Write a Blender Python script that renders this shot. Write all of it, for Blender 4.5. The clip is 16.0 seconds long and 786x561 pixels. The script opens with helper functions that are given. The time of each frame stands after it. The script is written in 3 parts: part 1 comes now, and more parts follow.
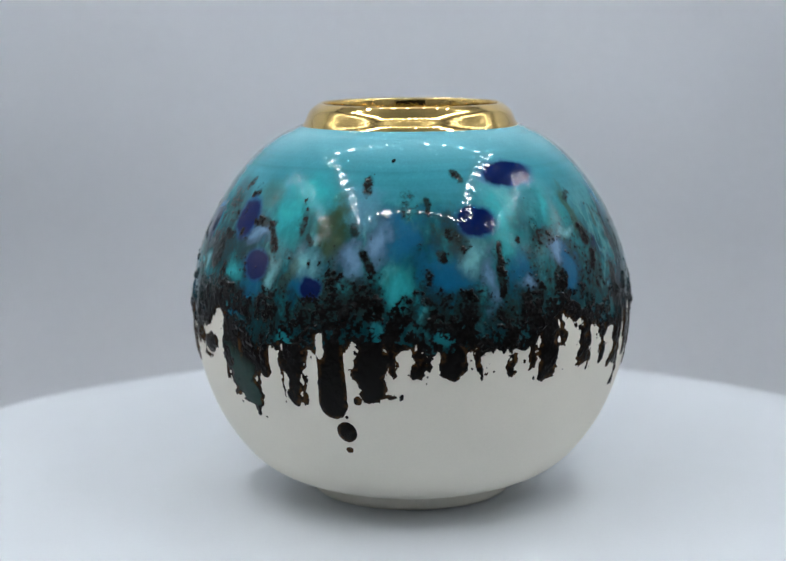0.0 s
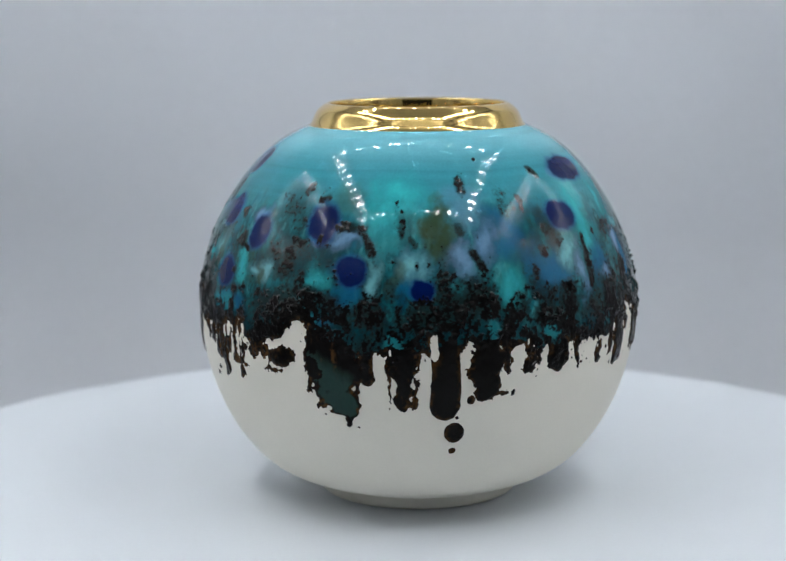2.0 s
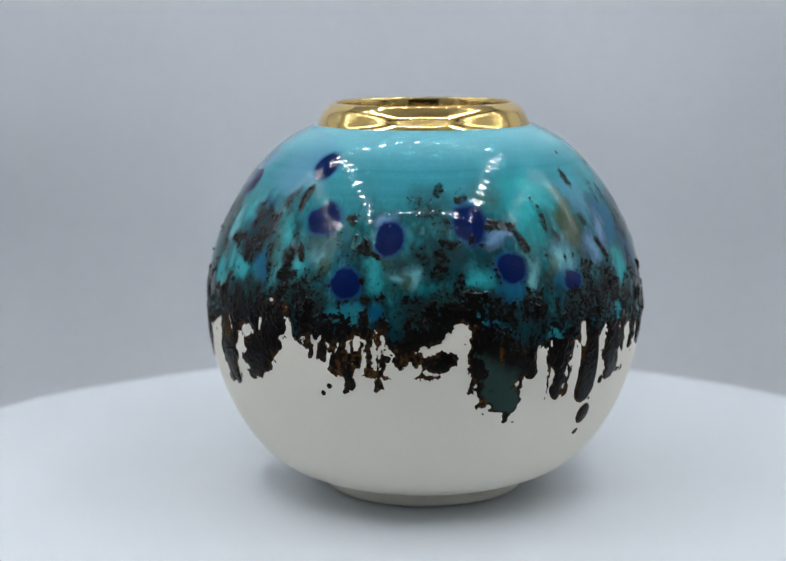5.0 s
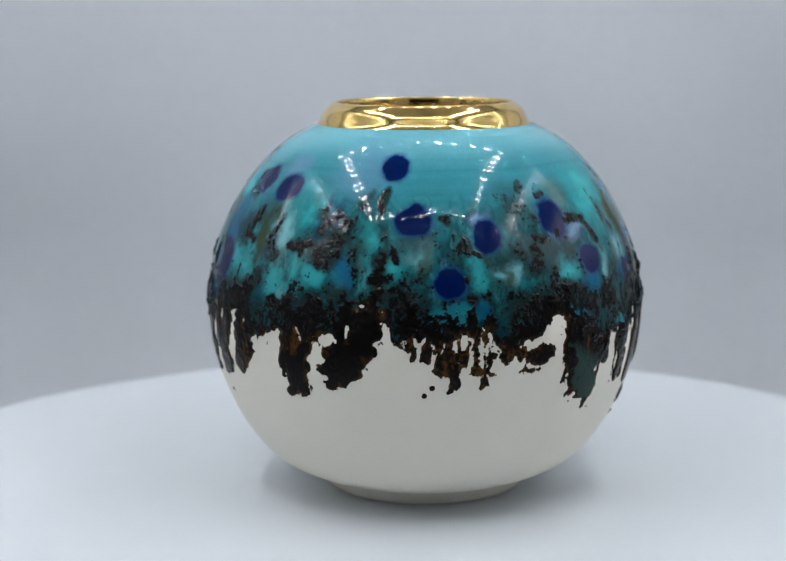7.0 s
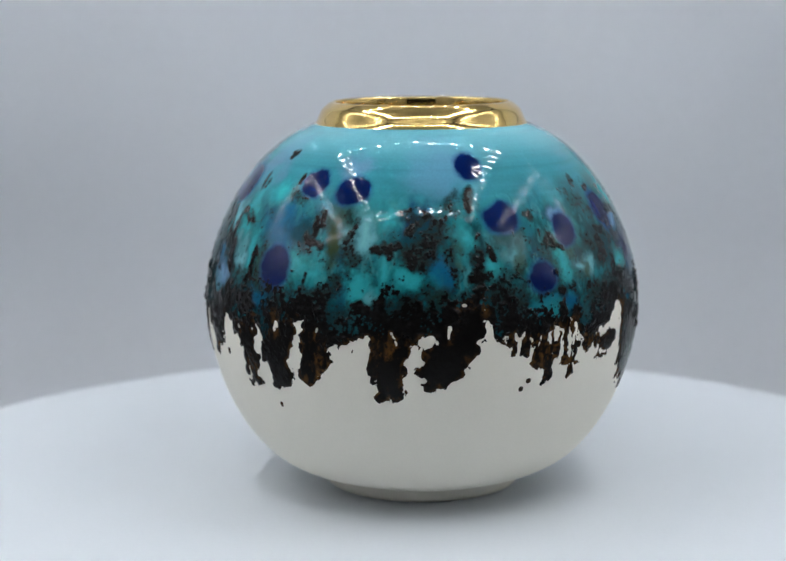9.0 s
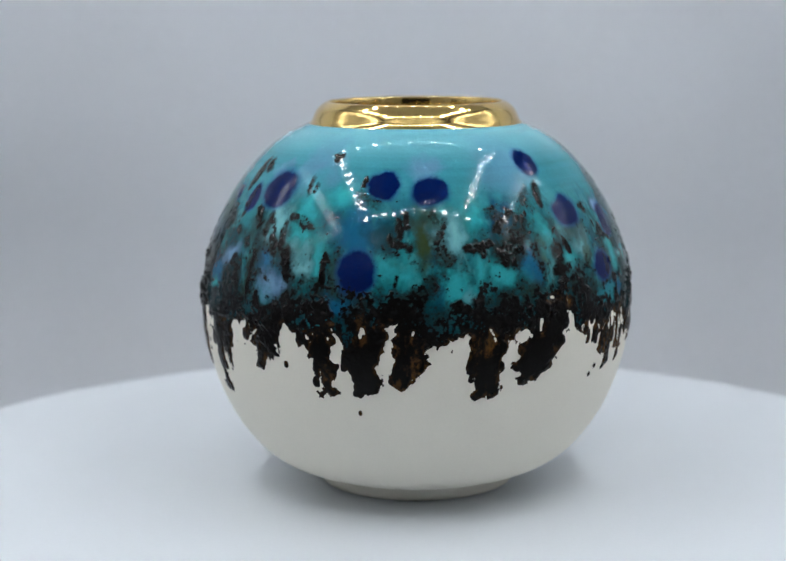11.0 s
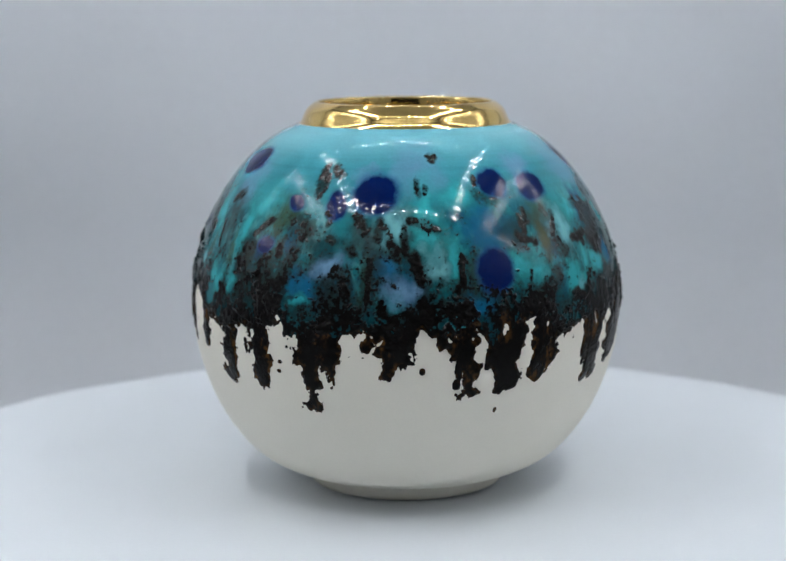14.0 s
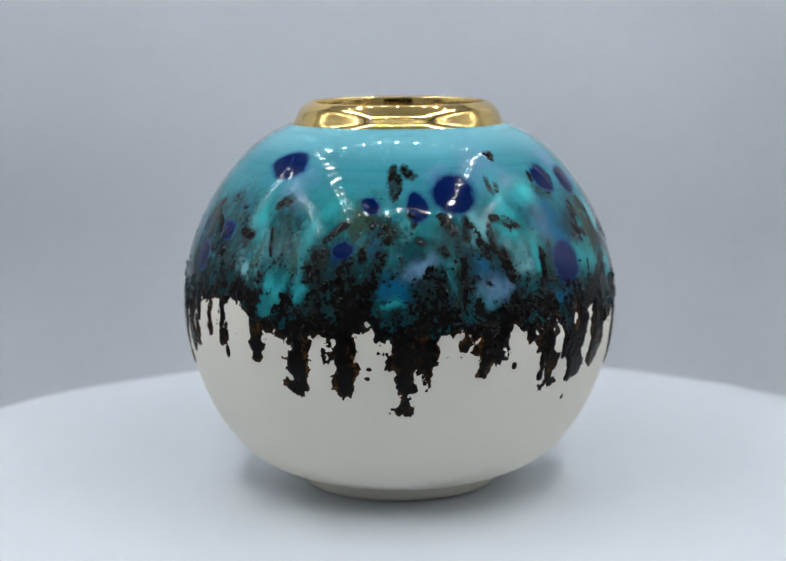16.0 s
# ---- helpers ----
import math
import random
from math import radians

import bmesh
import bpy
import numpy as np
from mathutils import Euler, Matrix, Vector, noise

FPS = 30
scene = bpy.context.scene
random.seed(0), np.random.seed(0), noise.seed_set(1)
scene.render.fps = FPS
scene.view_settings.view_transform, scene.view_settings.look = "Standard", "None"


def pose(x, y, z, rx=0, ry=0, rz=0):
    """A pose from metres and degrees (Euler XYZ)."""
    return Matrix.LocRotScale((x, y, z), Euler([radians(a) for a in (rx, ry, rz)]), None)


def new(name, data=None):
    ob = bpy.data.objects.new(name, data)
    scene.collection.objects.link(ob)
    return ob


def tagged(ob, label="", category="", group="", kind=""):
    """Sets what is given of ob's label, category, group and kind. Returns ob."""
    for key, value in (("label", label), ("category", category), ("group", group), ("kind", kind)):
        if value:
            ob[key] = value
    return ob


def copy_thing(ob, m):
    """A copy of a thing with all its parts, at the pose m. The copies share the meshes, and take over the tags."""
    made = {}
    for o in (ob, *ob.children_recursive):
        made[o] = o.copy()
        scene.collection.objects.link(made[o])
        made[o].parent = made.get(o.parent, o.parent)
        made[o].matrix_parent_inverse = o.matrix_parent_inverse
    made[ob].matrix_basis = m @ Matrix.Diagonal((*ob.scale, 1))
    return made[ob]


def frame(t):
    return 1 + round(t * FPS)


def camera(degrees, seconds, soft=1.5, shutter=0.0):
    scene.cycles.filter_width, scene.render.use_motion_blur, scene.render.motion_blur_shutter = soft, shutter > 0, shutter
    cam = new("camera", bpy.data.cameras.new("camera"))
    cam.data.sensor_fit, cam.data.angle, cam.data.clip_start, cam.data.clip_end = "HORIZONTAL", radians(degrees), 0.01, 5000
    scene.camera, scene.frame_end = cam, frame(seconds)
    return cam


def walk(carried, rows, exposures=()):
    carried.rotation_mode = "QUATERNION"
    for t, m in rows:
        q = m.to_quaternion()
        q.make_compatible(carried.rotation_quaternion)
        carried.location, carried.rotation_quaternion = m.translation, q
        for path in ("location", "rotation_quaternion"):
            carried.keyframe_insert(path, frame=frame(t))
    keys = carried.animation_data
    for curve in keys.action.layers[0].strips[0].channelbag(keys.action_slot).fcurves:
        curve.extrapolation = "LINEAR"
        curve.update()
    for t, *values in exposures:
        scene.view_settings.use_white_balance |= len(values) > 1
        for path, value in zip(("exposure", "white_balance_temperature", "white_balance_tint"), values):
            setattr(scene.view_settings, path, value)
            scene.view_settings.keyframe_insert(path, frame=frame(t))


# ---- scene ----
# A round glazed vase turns on a white turntable inside a small photo light box.
# The turntable's axis is the origin and its top is z = 0.
cam = camera(27.40, 16.0, soft=1.5)
cam.data.dof.use_dof = True
cam.data.dof.focus_distance = 0.404
cam.data.dof.aperture_fstop = 13.5
VIEW = pose(0, -0.4500, 0.13233, 80.604, 0, 0.547) @ pose(0, 0, 0, 0, 0, -0.350)
walk(cam, [(0.0, VIEW), (16.0, VIEW)], exposures=[(0.0, 0.0), (16.0, 0.0)])

# ---- light: four rows of small cool-white LEDs under the box's ceiling ----
LED_GLOW = 147.0
world = bpy.data.worlds.new("dim_room")
scene.world = world
world.use_nodes = True
world.node_tree.nodes["Background"].inputs[0].default_value = (0.016, 0.017, 0.02, 1)
world.node_tree.nodes["Background"].inputs[1].default_value = 1.0


# ---- materials ----
def material(name, color, rough, metal=0.0, spec=0.5):
    m = bpy.data.materials.new(name)
    m.use_nodes = True
    n = m.node_tree.nodes
    b = n["Principled BSDF"]
    b.inputs["Base Color"].default_value = (*color, 1)
    b.inputs["Roughness"].default_value = rough
    b.inputs["Metallic"].default_value = metal
    b.inputs["Specular IOR Level"].default_value = spec
    return m, n, m.node_tree.links, b


def grain(m, size, amount, bump=0.0, rough=0.0, detail=5.0, stretch=(1, 1, 1)):
    """Mottle a material's colour, gloss and relief with noise; size in metres."""
    mat, n, l, b = m
    co = n.new("ShaderNodeTexCoord")
    mp = n.new("ShaderNodeMapping")
    mp.inputs["Scale"].default_value = stretch
    l.new(co.outputs["Object"], mp.inputs["Vector"])
    tx = n.new("ShaderNodeTexNoise")
    tx.inputs["Scale"].default_value = 1.0 / size
    tx.inputs["Detail"].default_value = detail
    l.new(mp.outputs["Vector"], tx.inputs["Vector"])
    if amount:
        mix = n.new("ShaderNodeMix")
        mix.data_type, mix.blend_type = "RGBA", "MULTIPLY"
        mix.inputs["Factor"].default_value = 1.0
        ramp = n.new("ShaderNodeMapRange")
        ramp.inputs["From Min"].default_value, ramp.inputs["From Max"].default_value = 0.3, 0.7
        ramp.inputs["To Min"].default_value, ramp.inputs["To Max"].default_value = 1.0 - amount, 1.0
        l.new(tx.outputs["Fac"], ramp.inputs["Value"])
        sock = b.inputs["Base Color"]
        if sock.is_linked:
            l.new(sock.links[0].from_socket, mix.inputs[6])
        else:
            mix.inputs[6].default_value = sock.default_value
        l.new(ramp.outputs["Result"], mix.inputs[7])
        l.new(mix.outputs[2], sock)
    if rough:
        rr = n.new("ShaderNodeMapRange")
        r0 = b.inputs["Roughness"].default_value
        rr.inputs["To Min"].default_value, rr.inputs["To Max"].default_value = max(0.0, r0 - rough), r0 + rough
        l.new(tx.outputs["Fac"], rr.inputs["Value"])
        l.new(rr.outputs["Result"], b.inputs["Roughness"])
    if bump:
        bp = n.new("ShaderNodeBump")
        bp.inputs["Distance"].default_value = bump
        bp.inputs["Strength"].default_value = 1.0
        l.new(tx.outputs["Fac"], bp.inputs["Height"])
        if b.inputs["Normal"].is_linked:
            l.new(b.inputs["Normal"].links[0].from_socket, bp.inputs["Normal"])
        l.new(bp.outputs["Normal"], b.inputs["Normal"])
    return mat


PORCELAIN = material("white_bisque_porcelain", (0.85, 0.81, 0.712), 0.5, spec=0.3)
grain(PORCELAIN, 0.02, 0.03)
PORCELAIN = grain(PORCELAIN, 0.0006, 0.025, bump=0.00001)
GOLD = grain(material("polished_gold_lustre", (0.78, 0.55, 0.20), 0.05, metal=1.0), 0.004, 0.06, bump=0.00003, rough=0.02, stretch=(1, 1, 2))
TABLETOP = material("white_turntable_plastic", (0.69, 0.73, 0.77), 0.45, spec=0.3)
grain(TABLETOP, 0.06, 0.03)
TABLETOP = grain(TABLETOP, 0.0012, 0.02, bump=0.00001)
BACKING = material("pale_grey_backdrop_sheet", (0.86, 0.885, 0.925), 0.6, spec=0.25)
grain(BACKING, 0.12, 0.05)
BACKING = grain(BACKING, 0.002, 0.03, bump=0.00002)
LINING = grain(material("silver_box_lining", (0.93, 0.94, 0.96), 0.19, metal=0.85), 0.006, 0.06, bump=0.00006, rough=0.04)
CEILING = grain(material("silver_grey_ceiling_lining", (0.55, 0.56, 0.58), 0.5, metal=0.3), 0.006, 0.06, bump=0.0001)
FLAP = grain(material("dark_grey_sheen_flap", (0.24, 0.245, 0.25), 0.35, metal=0.4), 0.006, 0.08, bump=0.0001, rough=0.05)
STRIP = grain(material("white_circuit_strip", (0.75, 0.75, 0.72), 0.5), 0.002, 0.08)
RUBBER = grain(material("black_rubber_foot", (0.02, 0.02, 0.02), 0.7), 0.003, 0.2)
CASING = grain(material("grey_plastic_base", (0.35, 0.36, 0.37), 0.5), 0.01, 0.05)
LED_MAT = bpy.data.materials.new("glowing_led")
LED_MAT.use_nodes = True
_b = LED_MAT.node_tree.nodes["Principled BSDF"]
_b.inputs["Base Color"].default_value = (0.9, 0.9, 0.85, 1)
_b.inputs["Emission Color"].default_value = (0.95, 0.975, 1.0, 1)
_b.inputs["Emission Strength"].default_value = LED_GLOW


def glaze_material():
    """Melted glaze: its pigment and its crustiness are stored on the surface; crust is duller and pitted, clear glaze is glassy."""
    m, n, l, b = material("melted_glaze", (0.04, 0.3, 0.36), 0.07, spec=0.5)
    pig = n.new("ShaderNodeAttribute")
    pig.attribute_name = "pigment"
    tex = n.new("ShaderNodeTexCoord")
    fine = n.new("ShaderNodeTexNoise")
    fine.inputs["Scale"].default_value, fine.inputs["Detail"].default_value = 1400.0, 6.0
    l.new(tex.outputs["Object"], fine.inputs["Vector"])
    crust = n.new("ShaderNodeAttribute")
    crust.attribute_name = "crust"
    var = n.new("ShaderNodeMapRange")
    var.inputs["From Min"].default_value, var.inputs["From Max"].default_value = 0.3, 0.7
    var.inputs["To Min"].default_value, var.inputs["To Max"].default_value = 0.95, 1.04
    l.new(fine.outputs["Fac"], var.inputs["Value"])
    mul = n.new("ShaderNodeMix")
    mul.data_type, mul.blend_type = "RGBA", "MULTIPLY"
    mul.inputs["Factor"].default_value = 1.0
    l.new(pig.outputs["Color"], mul.inputs[6])
    l.new(var.outputs["Result"], mul.inputs[7])
    l.new(mul.outputs[2], b.inputs["Base Color"])
    ro = n.new("ShaderNodeMapRange")
    ro.inputs["To Min"].default_value, ro.inputs["To Max"].default_value = 0.05, 0.13
    l.new(crust.outputs["Fac"], ro.inputs["Value"])
    sp = n.new("ShaderNodeMapRange")
    sp.inputs["To Min"].default_value, sp.inputs["To Max"].default_value = 0.16, 0.08
    l.new(crust.outputs["Fac"], sp.inputs["Value"])
    l.new(sp.outputs["Result"], b.inputs["Specular IOR Level"])
    l.new(ro.outputs["Result"], b.inputs["Roughness"])
    bp = n.new("ShaderNodeBump")
    bp.inputs["Distance"].default_value = 0.00018
    pit = n.new("ShaderNodeTexNoise")
    pit.inputs["Scale"].default_value, pit.inputs["Detail"].default_value = 900.0, 4.0
    l.new(tex.outputs["Object"], pit.inputs["Vector"])
    l.new(crust.outputs["Fac"], bp.inputs["Strength"])
    l.new(pit.outputs["Fac"], bp.inputs["Height"])
    wav = n.new("ShaderNodeTexNoise")
    wav.inputs["Scale"].default_value, wav.inputs["Detail"].default_value = 240.0, 2.0
    l.new(tex.outputs["Object"], wav.inputs["Vector"])
    b2 = n.new("ShaderNodeBump")
    b2.inputs["Distance"].default_value, b2.inputs["Strength"].default_value = 0.00005, 1.0
    l.new(wav.outputs["Fac"], b2.inputs["Height"])
    l.new(bp.outputs["Normal"], b2.inputs["Normal"])
    l.new(b2.outputs["Normal"], b.inputs["Normal"])
    return m


GLAZE = glaze_material()


# ---- building helpers ----
def part(name, bm, mat, parent=None, label="", smooth=True):
    me = bpy.data.meshes.new(name)
    bm.to_mesh(me)
    bm.free()
    me.materials.append(mat)
    if smooth:
        me.shade_smooth()
    ob = new(name, me)
    ob.parent = parent
    return tagged(ob, label)


def box(x0, x1, y0, y1, z0, z1, bevel=0.0):
    bm = bmesh.new()
    bmesh.ops.create_cube(bm, size=1)
    for v in bm.verts:
        v.co = Vector((x0 + (v.co.x + 0.5) * (x1 - x0), y0 + (v.co.y + 0.5) * (y1 - y0), z0 + (v.co.z + 0.5) * (z1 - z0)))
    if bevel:
        bmesh.ops.bevel(bm, geom=bm.edges[:], offset=bevel, segments=2, affect="EDGES", profile=0.5)
    return bm


def lathe(pairs, steps=192):
    """A turned form from (radius, height) pairs; a radius of zero closes it."""
    bm = bmesh.new()
    rings = []
    for r, z in pairs:
        if r < 1e-6:
            rings.append([bm.verts.new((0, 0, z))])
        else:
            rings.append([bm.verts.new((r * math.cos(2 * math.pi * i / steps), r * math.sin(2 * math.pi * i / steps), z)) for i in range(steps)])
    for a, b in zip(rings, rings[1:]):
        for i in range(steps):
            j = (i + 1) % steps
            if len(a) == 1 and len(b) > 1:
                bm.faces.new((a[0], b[j], b[i]))
            elif len(b) == 1 and len(a) > 1:
                bm.faces.new((a[i], a[j], b[0]))
            elif len(a) > 1:
                bm.faces.new((a[i], a[j], b[j], b[i]))
    bmesh.ops.recalc_face_normals(bm, faces=bm.faces)
    return bm


def spline(knots, values, x):
    """Natural cubic through a few knots."""
    k, y = np.array(knots, float), np.array(values, float)
    n, h = len(k), np.diff(np.array(knots, float))
    a, b = np.eye(n), np.zeros(n)
    for i in range(1, n - 1):
        a[i, i - 1:i + 2] = h[i - 1], 2 * (h[i - 1] + h[i]), h[i]
        b[i] = 6 * ((y[i + 1] - y[i]) / h[i] - (y[i] - y[i - 1]) / h[i - 1])
    c = np.linalg.solve(a, b)
    i = np.clip(np.searchsorted(k, x) - 1, 0, n - 2)
    d, e = x - k[i], k[i + 1] - x
    return (c[i] * e ** 3 + c[i + 1] * d ** 3) / (6 * h[i]) + (y[i] / h[i] - c[i] * h[i] / 6) * e + (y[i + 1] / h[i] - c[i + 1] * h[i] / 6) * d


# ---- the light box ----
WX, YF, YB, ZT, ZB = 0.21, -0.255, 0.205, 0.352, -0.052
DESK = grain(material("dark_stained_desk_wood", (0.045, 0.035, 0.028), 0.5), 0.03, 0.4, rough=0.1, stretch=(1, 6, 1))
tagged(part("ground", box(-1.2, 1.2, -1.2, 1.2, ZB - 0.046, ZB - 0.006, 0.003), DESK, smooth=False), "dark wooden surface under the photo light box", "ground", kind="structure")
floor = tagged(part("floor", box(-WX, WX, YF, YB, ZB - 0.006, ZB), LINING, smooth=False), "silver-lined floor of the photo light box", "floor", kind="structure")
tagged(part("wall_left", box(-WX - 0.005, -WX, YF, YB, ZB, ZT), LINING, smooth=False), "silver reflective side wall of the light box", "wall", kind="structure")
tagged(part("wall_right", box(WX, WX + 0.005, YF, YB, ZB, ZT), LINING, smooth=False), "silver reflective side wall of the light box", "wall", kind="structure")
tagged(part("wall_back", box(-WX - 0.005, WX + 0.005, YB, YB + 0.005, ZB, ZT), LINING, smooth=False), "silver back wall of the light box behind the backdrop", "wall", kind="structure")
tagged(part("ceiling", box(-WX - 0.005, WX + 0.005, YF - 0.005, YB + 0.005, ZT, ZT + 0.005), CEILING, smooth=False), "silver-grey ceiling of the light box carrying led strips", "ceiling", kind="structure")


def front_wall():
    """The front flap with the opening through which the camera looks."""
    x, z0, z1 = 0.10, 0.01, 0.18
    bm = bmesh.new()
    y0, y1 = YF - 0.005, YF
    outer = [(-WX - 0.005, ZB), (WX + 0.005, ZB), (WX + 0.005, ZT), (-WX - 0.005, ZT)]
    inner = [(-x, z0), (x, z0), (x, z1), (-x, z1)]
    vs = {}
    for nm, ring in (("o", outer), ("i", inner)):
        for y in (y0, y1):
            vs[nm, y] = [bm.verts.new((a, y, b)) for a, b in ring]
    for i in range(4):
        j = (i + 1) % 4
        bm.faces.new((vs["o", y0][i], vs["o", y0][j], vs["i", y0][j], vs["i", y0][i]))
        bm.faces.new((vs["o", y1][j], vs["o", y1][i], vs["i", y1][i], vs["i", y1][j]))
        bm.faces.new((vs["i", y0][i], vs["i", y0][j], vs["i", y1][j], vs["i", y1][i]))
        bm.faces.new((vs["o", y0][j], vs["o", y0][i], vs["o", y1][i], vs["o", y1][j]))
    return bm


tagged(part("wall_front", front_wall(), FLAP, smooth=False), "dark grey front flap of the light box with an opening", "wall", kind="structure")


def backdrop_sheet():
    """A pale sheet hung at the back that sweeps forward over the floor."""
    bm = bmesh.new()
    line = [(YF + 0.01, ZB + 0.003), (0.02, ZB + 0.003)]
    r = 0.1
    cy, cz = YB - 0.004 - r, ZB + 0.003 + r
    line += [(cy + r * math.sin(a), cz - r * math.cos(a)) for a in np.linspace(0, math.pi / 2, 25)]
    line += [(YB - 0.004, z) for z in np.linspace(cz + 0.02, ZT - 0.004, 10)]
    xs = np.linspace(-WX + 0.004, WX - 0.004, 25)
    rows = [[bm.verts.new((x, y + 0.0008 * math.sin(7 * x / WX + 30 * z), z)) for x in xs] for y, z in line]
    for a, b in zip(rows, rows[1:]):
        for i in range(len(xs) - 1):
            bm.faces.new((a[i], a[i + 1], b[i + 1], b[i]))
    bmesh.ops.solidify(bm, geom=bm.faces[:], thickness=0.001)
    return bm


tagged(part("backdrop", backdrop_sheet(), BACKING), "plain pale grey sweep sheet hung behind the turntable", "backdrop", kind="structure")


def ceiling_trim():
    """Unseen dark strips added along the ceiling's four edges to line the gold's reflections."""
    b = 0.007
    for x0, x1, y0, y1 in ((-WX, WX, YF, YF + b), (-WX, WX, YB - b - 0.006, YB - 0.006), (-WX, -WX + b, YF + b, YB - b - 0.006), (WX - b, WX, YF + b, YB - b - 0.006)):
        tagged(part("trim", box(x0, x1, y0, y1, ZT - b, ZT, 0.001), RUBBER), "unseen dark strip added along the ceiling edge for reflected lines", "trim", kind="structure")


ceiling_trim()


def led_strip(count, pitch, wide, deep):
    """A strip with its LEDs in a row along x, hanging face down; wide and deep are one LED's lens."""
    strip = new("led_strip")
    half = (count - 1) * pitch / 2 + 0.012
    part("circuit_strip", box(-half, half, -0.006, 0.006, -0.0015, 0, 0.0003), STRIP, strip)
    first = part("led", box(-wide / 2, wide / 2, -deep / 2, deep / 2, -0.0038, -0.0015, 0.0006), LED_MAT, strip, "glowing cool-white led", smooth=False)
    for i in range(count):
        ob = first if i == 0 else new("led", first.data)
        ob.parent = strip
        ob.location.x = (i - (count - 1) / 2) * pitch
        tagged(ob, "glowing cool-white led")
    return tagged(strip, "strip of glowing cool-white leds under the ceiling", "led strip", group="led strips on the ceiling")


rear_strip = led_strip(11, 0.0305, 0.0065, 0.0055)
rear_strip.matrix_basis = pose(-0.004, 0.078, ZT)
copy_thing(rear_strip, pose(-0.004, -0.222, ZT))
side_strip = led_strip(9, 0.0285, 0.004, 0.019)
side_strip.matrix_basis = pose(-0.152, -0.075, ZT, 0, 0, 90)
copy_thing(side_strip, pose(0.144, -0.075, ZT, 0, 0, 90))

# ---- the turntable ----
TABLE_R = 0.1664


def turntable():
    ob = new("turntable")
    arc = [(TABLE_R - 0.003 + 0.003 * math.sin(a), -0.003 + 0.003 * math.cos(a)) for a in np.linspace(0, math.pi / 2, 8)]
    low = [(TABLE_R - 0.002 + 0.002 * math.cos(a), -0.014 - 0.002 * math.sin(a)) for a in np.linspace(0, math.pi / 2, 6)]
    part("platter", lathe([(0, 0), (0.05, 0), (0.1, 0), (0.14, 0)] + arc + low + [(0.1, -0.016), (0, -0.016)], 256), TABLETOP, ob)
    part("base", lathe([(0, -0.017), (0.1, -0.017), (0.108, -0.02), (0.112, -0.04), (0.11, -0.043), (0, -0.043)], 128), CASING, ob, "grey plastic base")
    for k in range(4):
        a = math.pi / 4 + k * math.pi / 2
        f = part("rubber_foot", lathe([(0, -0.0425), (0.009, -0.0425), (0.009, -0.048), (0.008, -0.049), (0, -0.049)], 24), RUBBER, ob, "black rubber foot")
        f.location = (0.09 * math.cos(a), 0.09 * math.sin(a), 0)
    return tagged(ob, "round plain white plastic turntable on a low base", "turntable")


table = turntable()

# ---- the vase ----
# Heights and radii of the thrown body, foot to shoulder, in metres.
BODY_Z = (0.0050, 0.0067, 0.0089, 0.0148, 0.0222, 0.0321, 0.0445, 0.0568, 0.0692, 0.0815, 0.0914, 0.0988, 0.1020, 0.1031)
BODY_R = (0.0321, 0.0369, 0.0411, 0.0475, 0.0526, 0.0570, 0.0600, 0.0602, 0.0578, 0.0522, 0.0451, 0.0364, 0.0298, 0.0266)


def body_radius(z):
    return spline(BODY_Z, BODY_R, z)


vase = tagged(new("ceramic_vase"), "round white porcelain vase with dripping turquoise glaze and gold rim", "vase")


def vase_body():
    zs = np.linspace(BODY_Z[0], 0.1021, 150)
    out = [(float(body_radius(z)), float(z)) for z in zs]
    inner = [(r - 0.0035, z) for r, z in out[::-4] if r > 0.034 and z < 0.1]
    foot = [(0, 0.003), (0.024, 0.003), (0.0248, 0.0005), (0.0252, 0), (0.0258, 0), (0.0264, 0.0003), (0.0274, 0.0005), (0.0279, 0.0011), (0.0281, 0.0022), (0.0284, 0.0036), (0.0290, 0.0044), (0.0298, 0.0047)]
    pairs = foot + out + [(0.0262, 0.1021), (0.0275, 0.0990)] + inner[2:] + [(0.02, 0.008), (0, 0.0075)]
    return lathe(pairs, 288)


part("body", vase_body(), PORCELAIN, vase, "matt white bisque porcelain")
rim_line = [(0.0282, 0.1004), (0.0300, 0.1010)]
rim_z = np.linspace(0.1018, 0.1079, 26)
rim_line += [(float(r), float(z)) for r, z in zip(spline((0.1018, 0.1028, 0.1040, 0.1054, 0.1067, 0.1079), (0.0301, 0.0293, 0.0287, 0.0281, 0.0272, 0.0257), rim_z), rim_z)]
rim_line += [(0.02535, 0.10815), (0.0250, 0.10830), (0.02468, 0.10832), (0.02448, 0.10825), (0.02438, 0.1080), (0.02434, 0.1076), (0.02428, 0.1068), (0.0242, 0.105),
             (0.0241, 0.103), (0.0241, 0.098), (0.0243, 0.0945), (0.0248, 0.0945), (0.0260, 0.099)]
part("gold_rim", lathe(rim_line, 288), GOLD, vase, "polished gold lustre rim")

